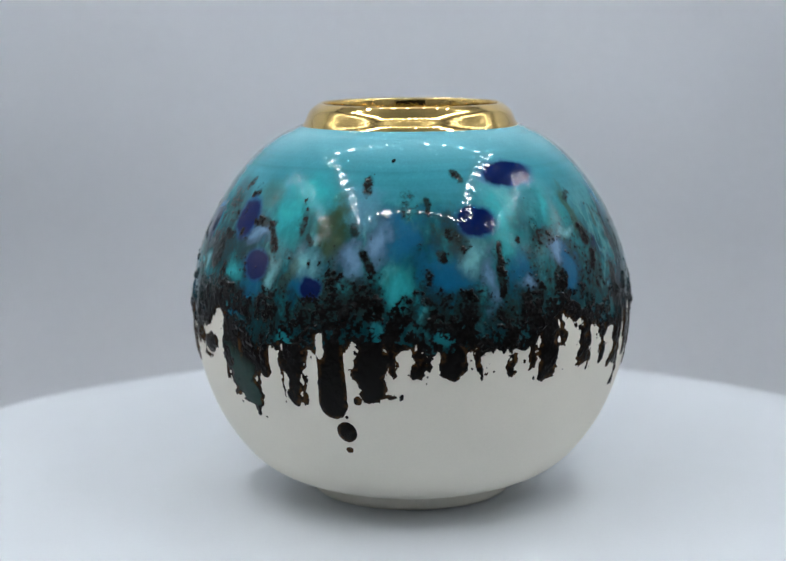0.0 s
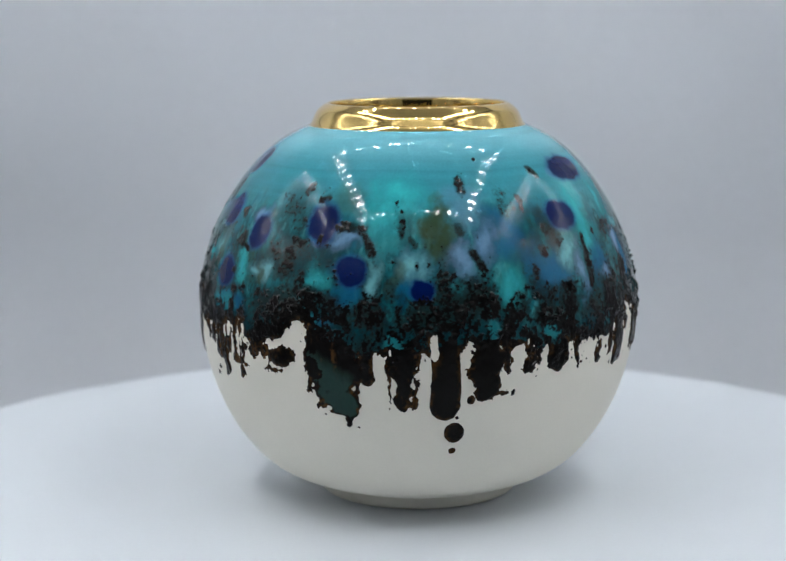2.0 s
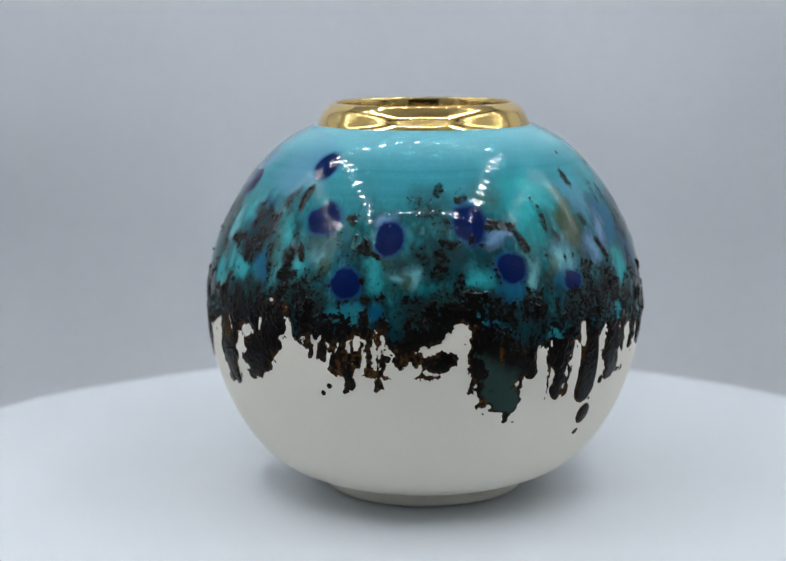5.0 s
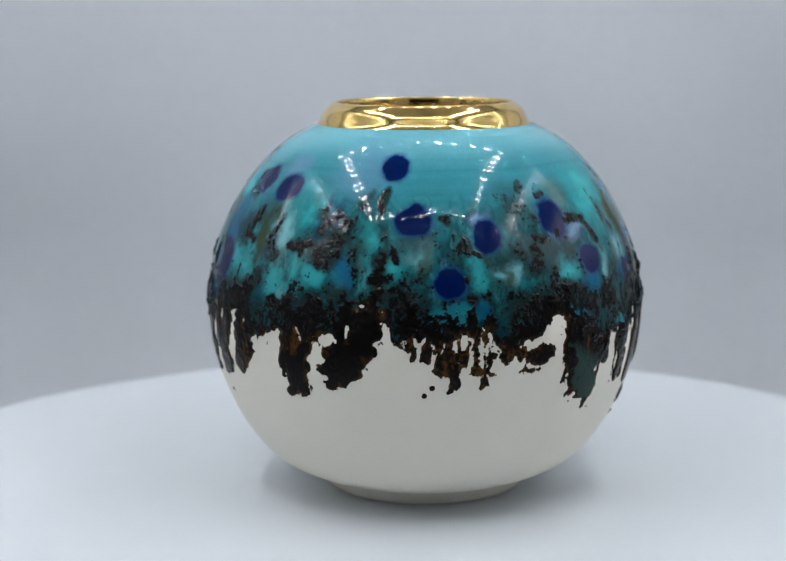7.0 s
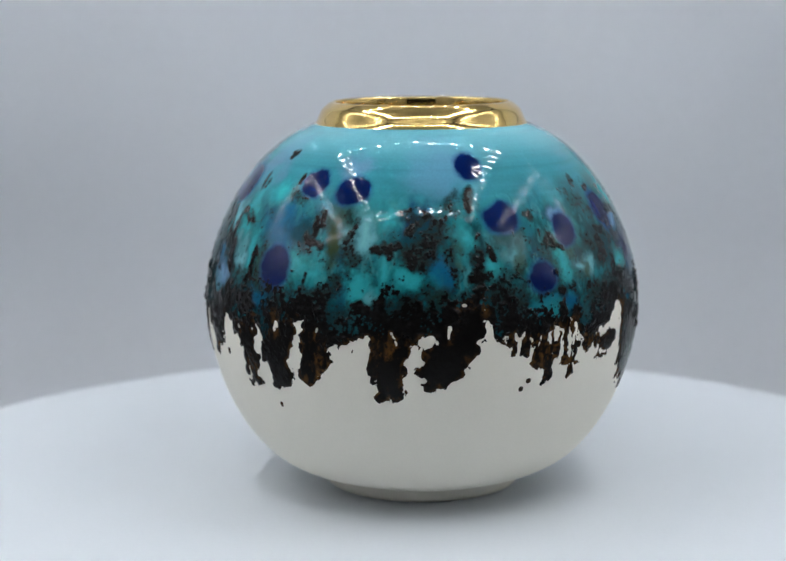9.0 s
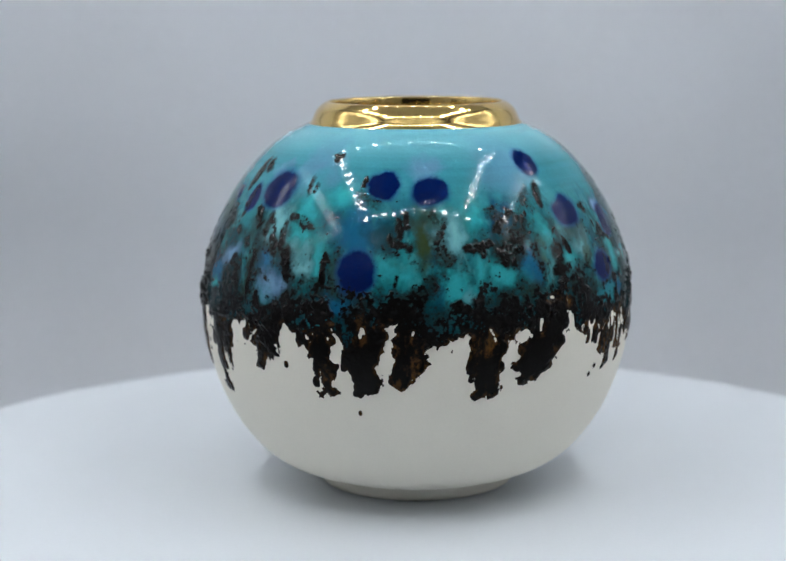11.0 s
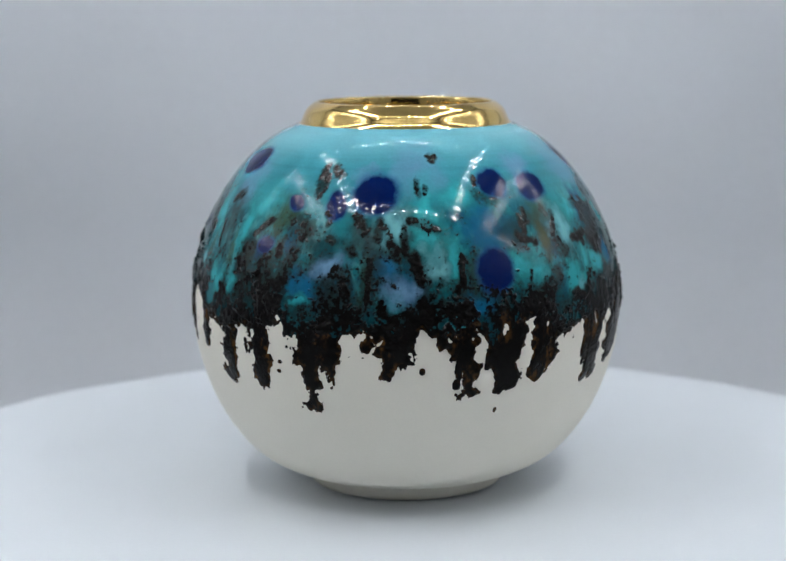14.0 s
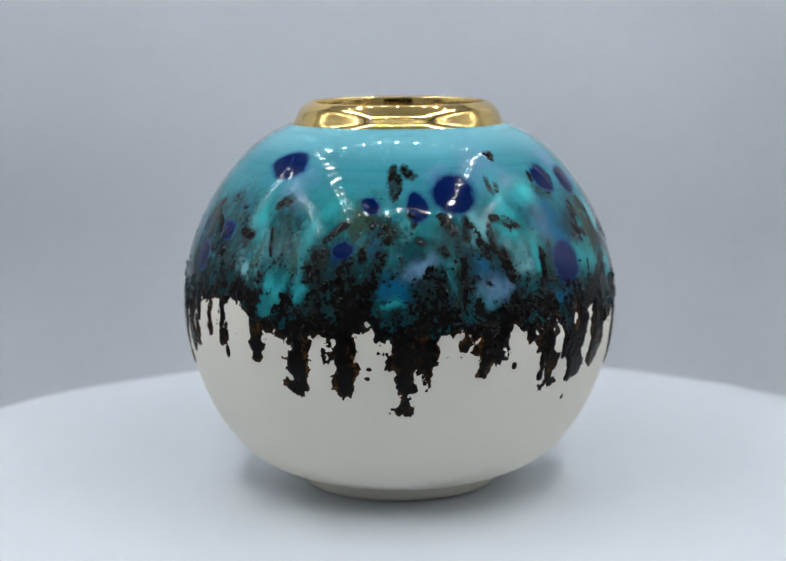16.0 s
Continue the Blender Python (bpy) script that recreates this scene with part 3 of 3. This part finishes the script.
DRIPS_REAR = [
    (25.3, 43.5, 1.4, 1), (30.4, 44.5, 2.7, 0), (35.1, 41.2, 6, 0), (40.4, 49.4, 1.5, 0), (47.3, 43.3, 4.4, 0), (49.1, 41.7, 1.7, 0),
    (55.5, 43.4, 3.1, 0), (63.6, 40.2, 4.6, 0), (66.5, 34.5, 2.6, 0), (73, 42, 4, 0), (80, 37.7, 3, 1), (88, 43, 5, 0),
    (92.5, 44.7, 3.4, 0), (100.4, 48.5, 2, 0), (106.9, 45.9, 3.2, 0), (119.3, 44, 3.5, 1), (131.2, 36.9, 5, 1), (139, 44.8, 1.5, 0),
    (142.4, 41.9, 5.4, 0), (142.6, 38, 3.1, 1), (158.1, 44.2, 7.1, 0), (158.2, 32, 4.2, 0), (158.7, 37.5, 4.1, 0), (163, 44.9, 1.7, 1),
]
DRIPS_FAR = [
    (163.2, 38.8, 2.7, 0), (172.5, 48.8, 2.4, 0), (178.6, 41.7, 4.6, 1),
]
DRIPS = DRIPS_FRONT + DRIPS_SIDE + DRIPS_REAR + DRIPS_FAR


def lattice(p, seed):
    """Smooth value noise in 0..1 at points p (n, 3)."""
    i = np.floor(p).astype(np.int64)
    f = p - i
    f = f * f * (3 - 2 * f)
    total = np.zeros(len(p))
    for dx in (0, 1):
        for dy in (0, 1):
            for dz in (0, 1):
                h = ((i[:, 0] + dx) * 73856093) ^ ((i[:, 1] + dy) * 19349663) ^ ((i[:, 2] + dz) * 83492791) ^ (seed * 2654435)
                h = (h ^ (h >> 13)) * 1274126177 & 0x7FFFFFFF
                h = (h ^ (h >> 16)) & 0xFFFF
                wgt = (f[:, 0] if dx else 1 - f[:, 0]) * (f[:, 1] if dy else 1 - f[:, 1]) * (f[:, 2] if dz else 1 - f[:, 2])
                total += wgt * h / 65535.0
    return total


def fractal(p, size, seed, octaves=4, stretch=1.0):
    """Layered noise about 0, roughly -1..1; size in millimetres, stretch along the height."""
    q = p * np.array([1, 1, 1 / stretch]) / size
    total, amp, norm = 0.0, 1.0, 0.0
    for k in range(octaves):
        total = total + amp * (lattice(q * 2 ** k + 17.3 * k, seed + 31 * k) - 0.5)
        norm += amp
        amp *= 0.55
    return total * 3.2 / norm


def step(a, b, x):
    t = np.clip((x - a) / (b - a), 0, 1)
    return t * t * (3 - 2 * t)


def glaze_layer():
    """One continuous sheet of melted glaze over the upper vase. It dips under the porcelain where there is none, so that its edge is the true rim of the
    runs; each long run, each loose drop and each cobalt spot is cut out as a part of its own."""
    na, nz = 1700, 500
    zs = np.linspace(0.0215, 0.1020, 4000)
    rs = body_radius(zs)
    arc = np.concatenate([[0], np.cumsum(np.hypot(np.diff(zs), np.diff(rs)))])
    zrow = np.interp(np.linspace(0, arc[-1], nz), arc, zs)
    rrow = body_radius(zrow)
    slope = np.gradient(rrow, zrow)
    az = np.linspace(-180, 180, na, endpoint=False)
    A, Z = np.meshgrid(az, zrow * 1000)
    R = np.repeat(rrow[:, None] * 1000, na, 1)
    rad = np.radians(A)
    P = np.stack([R * np.sin(rad), -R * np.cos(rad), Z], -1).reshape(-1, 3)
    shape = A.shape

    def fr(size, seed, octaves=4, stretch=1.0):
        return fractal(P, size, seed, octaves, stretch).reshape(shape)

    def across(a, sl=slice(None)):
        return np.radians((A[sl] - a + 180) % 360 - 180) * R[sl]

    # wobble of every outline
    wob_u, wob_z = fr(5, 1), fr(5, 2)
    rag = fr(1.7, 3, 4, 1.6)
    fray = fr(3.0, 21, 5, 1.0)
    chip = fr(0.9, 23, 3, 1.3)
    girth = fr(4.5, 24, 3, 1.0)
    fringe = fr(2.0, 22, 4, 7.0)

    def band(low_z, high_z):
        """The rows of the sheet between two heights."""
        return slice(*np.searchsorted(zrow * 1000, (low_z, high_z)))

    def ellipse(a, z, w, h, wob=1.0, sl=slice(None)):
        """1 at the middle, 0 on the outline, falling on outside."""
        u = (across(a, sl) + wob * wob_u[sl]) / w
        v = (Z[sl] - z + wob * wob_z[sl]) / h
        return 1 - np.sqrt(u * u + v * v)

    # how far the glaze reaches, in millimetres inside its edge
    ea, ez = [e[0] for e in EDGE], [e[1] for e in EDGE]
    low = np.interp(A + 2.0 * wob_u, ea, ez, period=360) + 0.6 + 0.9 * fringe
    cover = Z - low + 1.0 * rag + 0.8 * chip + 1.2 * fray
    owner = np.zeros(shape, np.int32)
    rusty = np.zeros(shape)
    greeny = np.zeros(shape)
    names = ["glaze_coat"]
    for a, z, w, kind in DRIPS:
        loose = 0.15 if kind == 2 else 0.8
        bend = across(a) + 0.3 * wob_u + loose * (1.5 * fray + 0.9 * fringe)
        top = np.interp(a, ea, ez, period=360) + 2.5
        half = w / 2 * (1 + 0.12 * (kind == 2) * step(z + 12, z, Z)) * (1 + 0.75 * loose * girth)
        zc = np.clip(Z, z + w * 0.45, max(top, z + w * 0.5))
        d = half - np.hypot(bend, Z - zc) + (0.15 if kind == 2 else 0.8) * rag + loose * (0.8 * chip + 0.05)
        on = d > np.maximum(cover, -0.4)
        cover = np.maximum(cover, d)
        if top - z > 7 and w > 2.4:
            owner[(d > -0.35) & (Z < low - 0.6)] = len(names)
            names.append("glaze_drip")
        rusty = np.where(on & (d > -0.4), 1.0 if kind == 1 else 0.0, rusty)
        greeny = np.where((d > -0.6) & (kind == 3), 1.0, greeny)
    for a, z, b, y, w, kind in RUNS:
        ux, uz = across(a) + 0.4 * wob_u + 0.8 * fray, Z - z + 0.4 * wob_z
        ex, ez2 = math.radians(b - a) * float(body_radius(z / 1000)) * 1000, y - z
        k = np.clip((ux * ex + uz * ez2) / (ex * ex + ez2 * ez2 + 0.01), 0, 1)
        d = w * (1 + 0.5 * girth) - np.hypot(ux - k * ex, uz - k * ez2) + 0.7 * rag + 0.6 * chip
        rusty = np.where((d > cover) & (d > -0.4), float(kind), rusty)
        cover = np.maximum(cover, d)
    for a, z, w, h in DROPS:
        d = ellipse(a, z, w, h, 0.6 if w > 2.6 else 0.15) * min(w, h) + (0.6 if w > 2.6 else 0.12) * (rag + chip)
        cover = np.maximum(cover, d)
        if z < np.interp(a, ea, ez, period=360) - 3:
            owner[d > -0.35] = len(names)
            names.append("glaze_drop")
    spatter = 1.3 * (fr(1.1, 41, 2) - 0.98 - 0.5 * step(-4, -13, Z - low) - 2.0 * step(-12, -16, Z - low))
    cover = np.maximum(cover, np.where(Z < low, spatter, cover))
    for a, z, w, h in BARE:
        cover = np.minimum(cover, -ellipse(a, z, w, h, 0.9) * min(w, h) - 0.6 * rag - 0.4 * chip)

    # crust: charred flecks in a smoky stain that thicken down to a black belt
    rise = Z - low
    dens = np.interp(rise, [-40, 2, 5, 8, 12, 18, 27, 34, 41], [2.4, 1.7, 1.1, 0.80, 0.58, 0.40, 0.18, -0.3, -0.9])
    dens = np.where(Z > 91, -0.9, dens)
    spray = fr(1.5, 5, 5, 1.4)
    lump = fr(4.2, 25, 4, 1.7)
    drift = fr(12, 6, 3, 2.0)
    char = np.zeros(shape)
    for a, z, b, y, w in CRUST:
        sl = band(min(z, y) - 2 * w - 2, max(z, y) + 2 * w + 2)
        ux, uz = across(a, sl) + 0.7 * wob_u[sl], Z[sl] - z + 0.7 * wob_z[sl]
        ex, ez2 = math.radians((b - a + 180) % 360 - 180) * float(body_radius(z / 1000)) * 1000, y - z
        k = np.clip((ux * ex + uz * ez2) / (ex * ex + ez2 * ez2 + 0.01), 0, 1)
        d = np.hypot(ux - k * ex, uz - k * ez2) / (1.3 * w)
        char[sl] = np.maximum(char[sl], (1.9 if w <= 1.6 else 1.3 if z < 66 else 1.05) * np.clip(1.5 * (1 - d), 0, 1))
    dens = np.where(char > 0, np.maximum(dens, -0.05), dens) + 0.6 * char
    calm = np.zeros(shape)
    for a, z, w, h, tone in PATCH:
        if tone in (0, 2, 3, 7):
            sl = band(z - 1.5 * h - 4, z + 1.5 * h + 4)
            calm[sl] = np.maximum(calm[sl], np.clip(ellipse(a, z, w, h, 1.2, sl) * 1.6, 0, 1))
    for a, z, w, h in COBALT:
        calm = np.maximum(calm, np.clip(ellipse(a, z, w * 1.12, h * 1.12, 0.6) * 4, 0, 1))
    for a, z, w, h in CLEAR:
        calm = np.maximum(calm, 1.5 * np.clip(ellipse(a, z, w, h, 1.3) * 2.5, 0, 1))
    dens = dens + 0.25 * drift - 0.5 * calm * (1 - 0.7 * np.clip(char, 0, 1))
    grain_fine = fr(0.7, 51, 2)
    crust = step(-0.08, 0.25, 0.8 * dens + 0.8 * spray + 0.25 * lump + 0.5 * grain_fine - 0.84)
    smoke = step(0.1, 1.2, dens + 0.4 * lump + 0.3 * spray)

    # pigment
    streak = fr(3.0, 8, 4, 4.0)
    mottle = fr(2.6, 27, 4, 1.5)
    cloud = fr(8, 9, 4, 1.6)
    brush = np.interp(Z + 0.8 * fr(40, 11, 2), np.linspace(40, 106, 133), np.random.RandomState(4).rand(133) - 0.5)

    def col(*c):
        return np.array(c)

    def blend(base, c, k):
        return base + (c - base) * np.clip(k, 0, 1)[..., None]

    pig = np.zeros((*shape, 3)) + col(0.033, 0.215, 0.268)
    pig *= (1 + 0.16 * brush * step(78, 88, Z) + 0.10 * cloud)[..., None]
    # paler towards the neck: the backdrop's grazing reflection is put into the colour
    pig = blend(pig, col(0.13, 0.37, 0.44), 0.9 * step(92, 101, Z))
    mid = step(90, 78, Z)
    pig = blend(pig, col(0.012, 0.20, 0.225), 0.8 * mid)
    pig = blend(pig, col(0.002, 0.048, 0.070), 0.8 * mid * step(-0.15, 0.75, cloud + 0.8 * streak))
    pig = blend(pig, col(0.055, 0.31, 0.345), mid * 0.8 * step(0.15, 0.8, -cloud + 0.4 * streak))
    pig = blend(pig, col(0.035, 0.065, 0.03), 0.5 * mid * step(0.35, 1.0, streak + 0.4 * drift))
    pig = blend(pig, col(0.003, 0.062, 0.082), 0.5 * step(31, 14, rise) * step(-0.7, 0.3, mottle + drift))
    pig = blend(pig, col(0.006, 0.060, 0.150), 0.6 * mid * step(0.2, 0.75, fr(7, 33, 3, 1.5)))
    pig = blend(pig, col(0.040, 0.045, 0.012), 0.6 * mid * step(0.3, 0.8, fr(4.5, 34, 4, 2.2)))
    vein = fr(4.5, 31, 4, 3.0)
    pig = blend(pig, col(0.003, 0.055, 0.060), 0.65 * mid * step(0.22, 0.0, np.abs(vein)) * step(-0.3, 0.4, mottle))
    pig = blend(pig, col(0.08, 0.36, 0.38), 0.55 * mid * step(0.25, 0.0, np.abs(vein - 0.4)))
    pig = blend(pig, col(0.05, 0.06, 0.012), 0.45 * mid * step(0.09, 0.0, np.abs(vein + 0.3)) * step(0.0, 0.5, drift))
    tones = (col(0.022, 0.30, 0.325), col(0.001, 0.045, 0.060), col(0.115, 0.23, 0.37), col(0.006, 0.125, 0.27),
             col(0.036, 0.056, 0.010), col(0.018, 0.036, 0.036), col(0.002, 0.022, 0.10), col(0.13, 0.37, 0.41))
    depth = (0.85, 0.85, 0.75, 0.85, 0.65, 0.7, 0.9, 0.75)
    for a, z, w, h, tone in PATCH:
        sl = band(z - 2.6 * h - 5, z + 2.6 * h + 5)
        e = ellipse(a, z, w * 1.35, h * 1.35, 2.2, sl) + (0.25 * mottle[sl] + 0.2 * streak[sl]) * (1.0 if z < 82 else 0.25)
        if tone in (2, 3, 7) and z < 82:
            pig[sl] = blend(pig[sl], tones[1], 0.35 * step(-0.2, 0.1, e))
        pig[sl] = blend(pig[sl], tones[tone], depth[tone] * step(-0.2, 0.7, e) * (1.0 if z < 82 else 0.65))
        if tone in (0, 7) or (tone == 2 and z < 82):
            pig[sl] = blend(pig[sl], tones[tone] * 1.7, 0.55 * step(0.35, 0.95, e))
    pig = blend(pig, col(0.002, 0.036, 0.047), 0.85 * smoke * (1 - 0.7 * np.clip(calm, 0, 1)))
    pig = blend(pig, col(0.018, 0.017, 0.012), 0.4 * smoke * step(-0.1, 0.8, lump + 0.5 * streak) * (1 - np.clip(calm, 0, 1)))
    pig = blend(pig, col(0.016, 0.018, 0.013), 0.65 * step(0.3, 1.0, dens + 0.5 * grain_fine + 0.35 * spray) * (1 - 0.8 * np.clip(calm, 0, 1)) * step(4, 9, rise))
    pig = pig * (1 - 0.26 * mid)[..., None]
    dome = np.zeros(shape)
    for a, z, w, h in COBALT:
        e = ellipse(a, z, w, h, 0.7)
        pig = blend(pig, col(0.010, 0.05, 0.18), 0.6 * step(-0.4, 0.05, e))
        pig = blend(pig, col(0.0003, 0.007, 0.062), step(-0.14, 0.12, e + 0.07 * rag + 0.05 * mottle))
        dome = np.maximum(dome, np.clip(e, 0, 1))
        owner[(e > -0.02) & (cover > 1)] = len(names)
        names.append("cobalt_spot")
    for a, z, w, h in CLEAR:
        pig = blend(pig, col(0.012, 0.17, 0.20), 0.75 * step(-0.2, 0.6, ellipse(a, z, w, h, 1.3) + 0.1 * rag))
    amber = fr(2.2, 14, 4, 2.0)
    rust = step(1.5, 0.0, cover) * (0.65 + 0.35 * rusty) * step(-0.7, 0.4, fr(3.5, 13, 3)) + 0.7 * rusty * step(0.2, 0.8, amber)
    dark = blend(np.zeros((*shape, 3)) + col(0.0045, 0.0042, 0.004), col(0.105, 0.048, 0.011), np.clip(rust, 0, 1) * 0.85 * step(-0.7, 0.5, grain_fine + 0.5 * amber))
    dark = blend(dark, col(0.012, 0.017, 0.018), 0.6 * step(0.2, 1.0, fr(1.2, 15, 3)) * step(2, 7, rise))
    dark = blend(dark, col(0.020, 0.046, 0.040), greeny * step(0.8, 2.0, cover + 0.5 * cloud) * step(-4, -9, rise - 1.5 * cloud))
    crust = np.where(rise < 1.0, 1.0, crust)
    pig = pig * (1 - crust[..., None]) + dark * crust[..., None]

    # thickness in millimetres
    thick = np.where(cover > 0, 0.34 * (1 - np.exp(-np.maximum(cover, 0) / 0.55)), np.maximum(cover * 0.8, -0.5))
    body = step(0.2, 1.6, cover)
    grit = fr(1.3, 16, 3)
    thick = thick + body * crust * (0.4 + 0.6 * step(9, 3, rise)) * (0.11 * (1 + grit) * step(-5, 2, rise) + 0.05 + 0.08 * lump + 0.05 * grit)
    thick = thick + body * (0.14 * dome * dome * (3 - 2 * dome) + 0.04 * cloud)
    thick = thick + body * 0.75 * crust * np.clip(fr(3.2, 18, 3), 0, 2) * step(-5, 2, rise) * step(24, 12, rise)
    thick = thick * step(102.0, 100.2, Z) + 0.04
    thick = thick + 0.32 * np.clip(Z - 100.6, 0, 1.0) ** 2

    nr = 1 / np.sqrt(1 + slope ** 2)
    nR, nZ = np.repeat(nr[:, None], na, 1), np.repeat((-slope * nr)[:, None], na, 1)
    rr, zz = (R + thick * nR) / 1000, (Z + thick * nZ) / 1000
    V = np.stack([rr * np.sin(rad), -rr * np.cos(rad), zz], -1)
    du = np.roll(V, -1, 1) - np.roll(V, 1, 1)
    dv = np.gradient(V, axis=0)
    N = np.cross(du, dv)
    N /= np.linalg.norm(N, axis=2, keepdims=True)

    idx = np.arange(nz * na).reshape(nz, na)
    q = np.stack([idx[:-1], np.roll(idx, -1, 1)[:-1], np.roll(idx, -1, 1)[1:], idx[1:]], -1).reshape(-1, 4)
    tf = thick.reshape(-1)
    q = q[(tf[q] > -0.3).any(1)]
    of = owner.reshape(-1)[q[:, 0]]
    V, N, pig, crust = V.reshape(-1, 3), N.reshape(-1, 3), np.clip(pig, 0, 1).reshape(-1, 3), crust.reshape(-1)
    captions = {"glaze_coat": "glossy turquoise glaze with a black crusted lower belt", "glaze_drip": "black and rust-brown run of glaze",
             "glaze_drop": "small black drop of glaze", "cobalt_spot": "glossy dark cobalt blue spot"}
    for k, name in enumerate(names):
        f = q[of == k]
        if len(f) < 6:
            continue
        use, f = np.unique(f, return_inverse=True)
        f = f.reshape(-1, 4)
        me = bpy.data.meshes.new(name)
        me.vertices.add(len(use))
        me.vertices.foreach_set("co", V[use].ravel())
        me.loops.add(f.size)
        me.loops.foreach_set("vertex_index", f.ravel())
        me.polygons.add(len(f))
        me.polygons.foreach_set("loop_start", np.arange(0, f.size, 4))
        me.update(calc_edges=True)
        me.shade_smooth()
        me.normals_split_custom_set_from_vertices(N[use].tolist())
        pa = me.attributes.new("pigment", "FLOAT_COLOR", "POINT")
        pa.data.foreach_set("color", np.concatenate([pig[use], np.ones((len(use), 1))], 1).ravel())
        ca = me.attributes.new("crust", "FLOAT", "POINT")
        ca.data.foreach_set("value", crust[use])
        me.materials.append(GLAZE)
        ob = new(name, me)
        ob.parent = vase
        tagged(ob, captions[name])


glaze_layer()


# ---- what moves: the turntable turns steadily and carries the vase, which stands a little off its axis ----
def motions():
    off = Vector((0.00083, -0.00452, 0))
    turn, ride = [], []
    for k in range(65):
        t = k * 0.25
        deg = 12.706 * t - 0.00325 * (t - 8) ** 2 + 0.0008 * (t - 8) ** 3
        m = pose(0, 0, 0, 0, 0, deg)
        turn.append((t, m))
        ride.append((t, m @ Matrix.Translation(off)))
    walk(table, turn)
    walk(vase, ride)


motions()
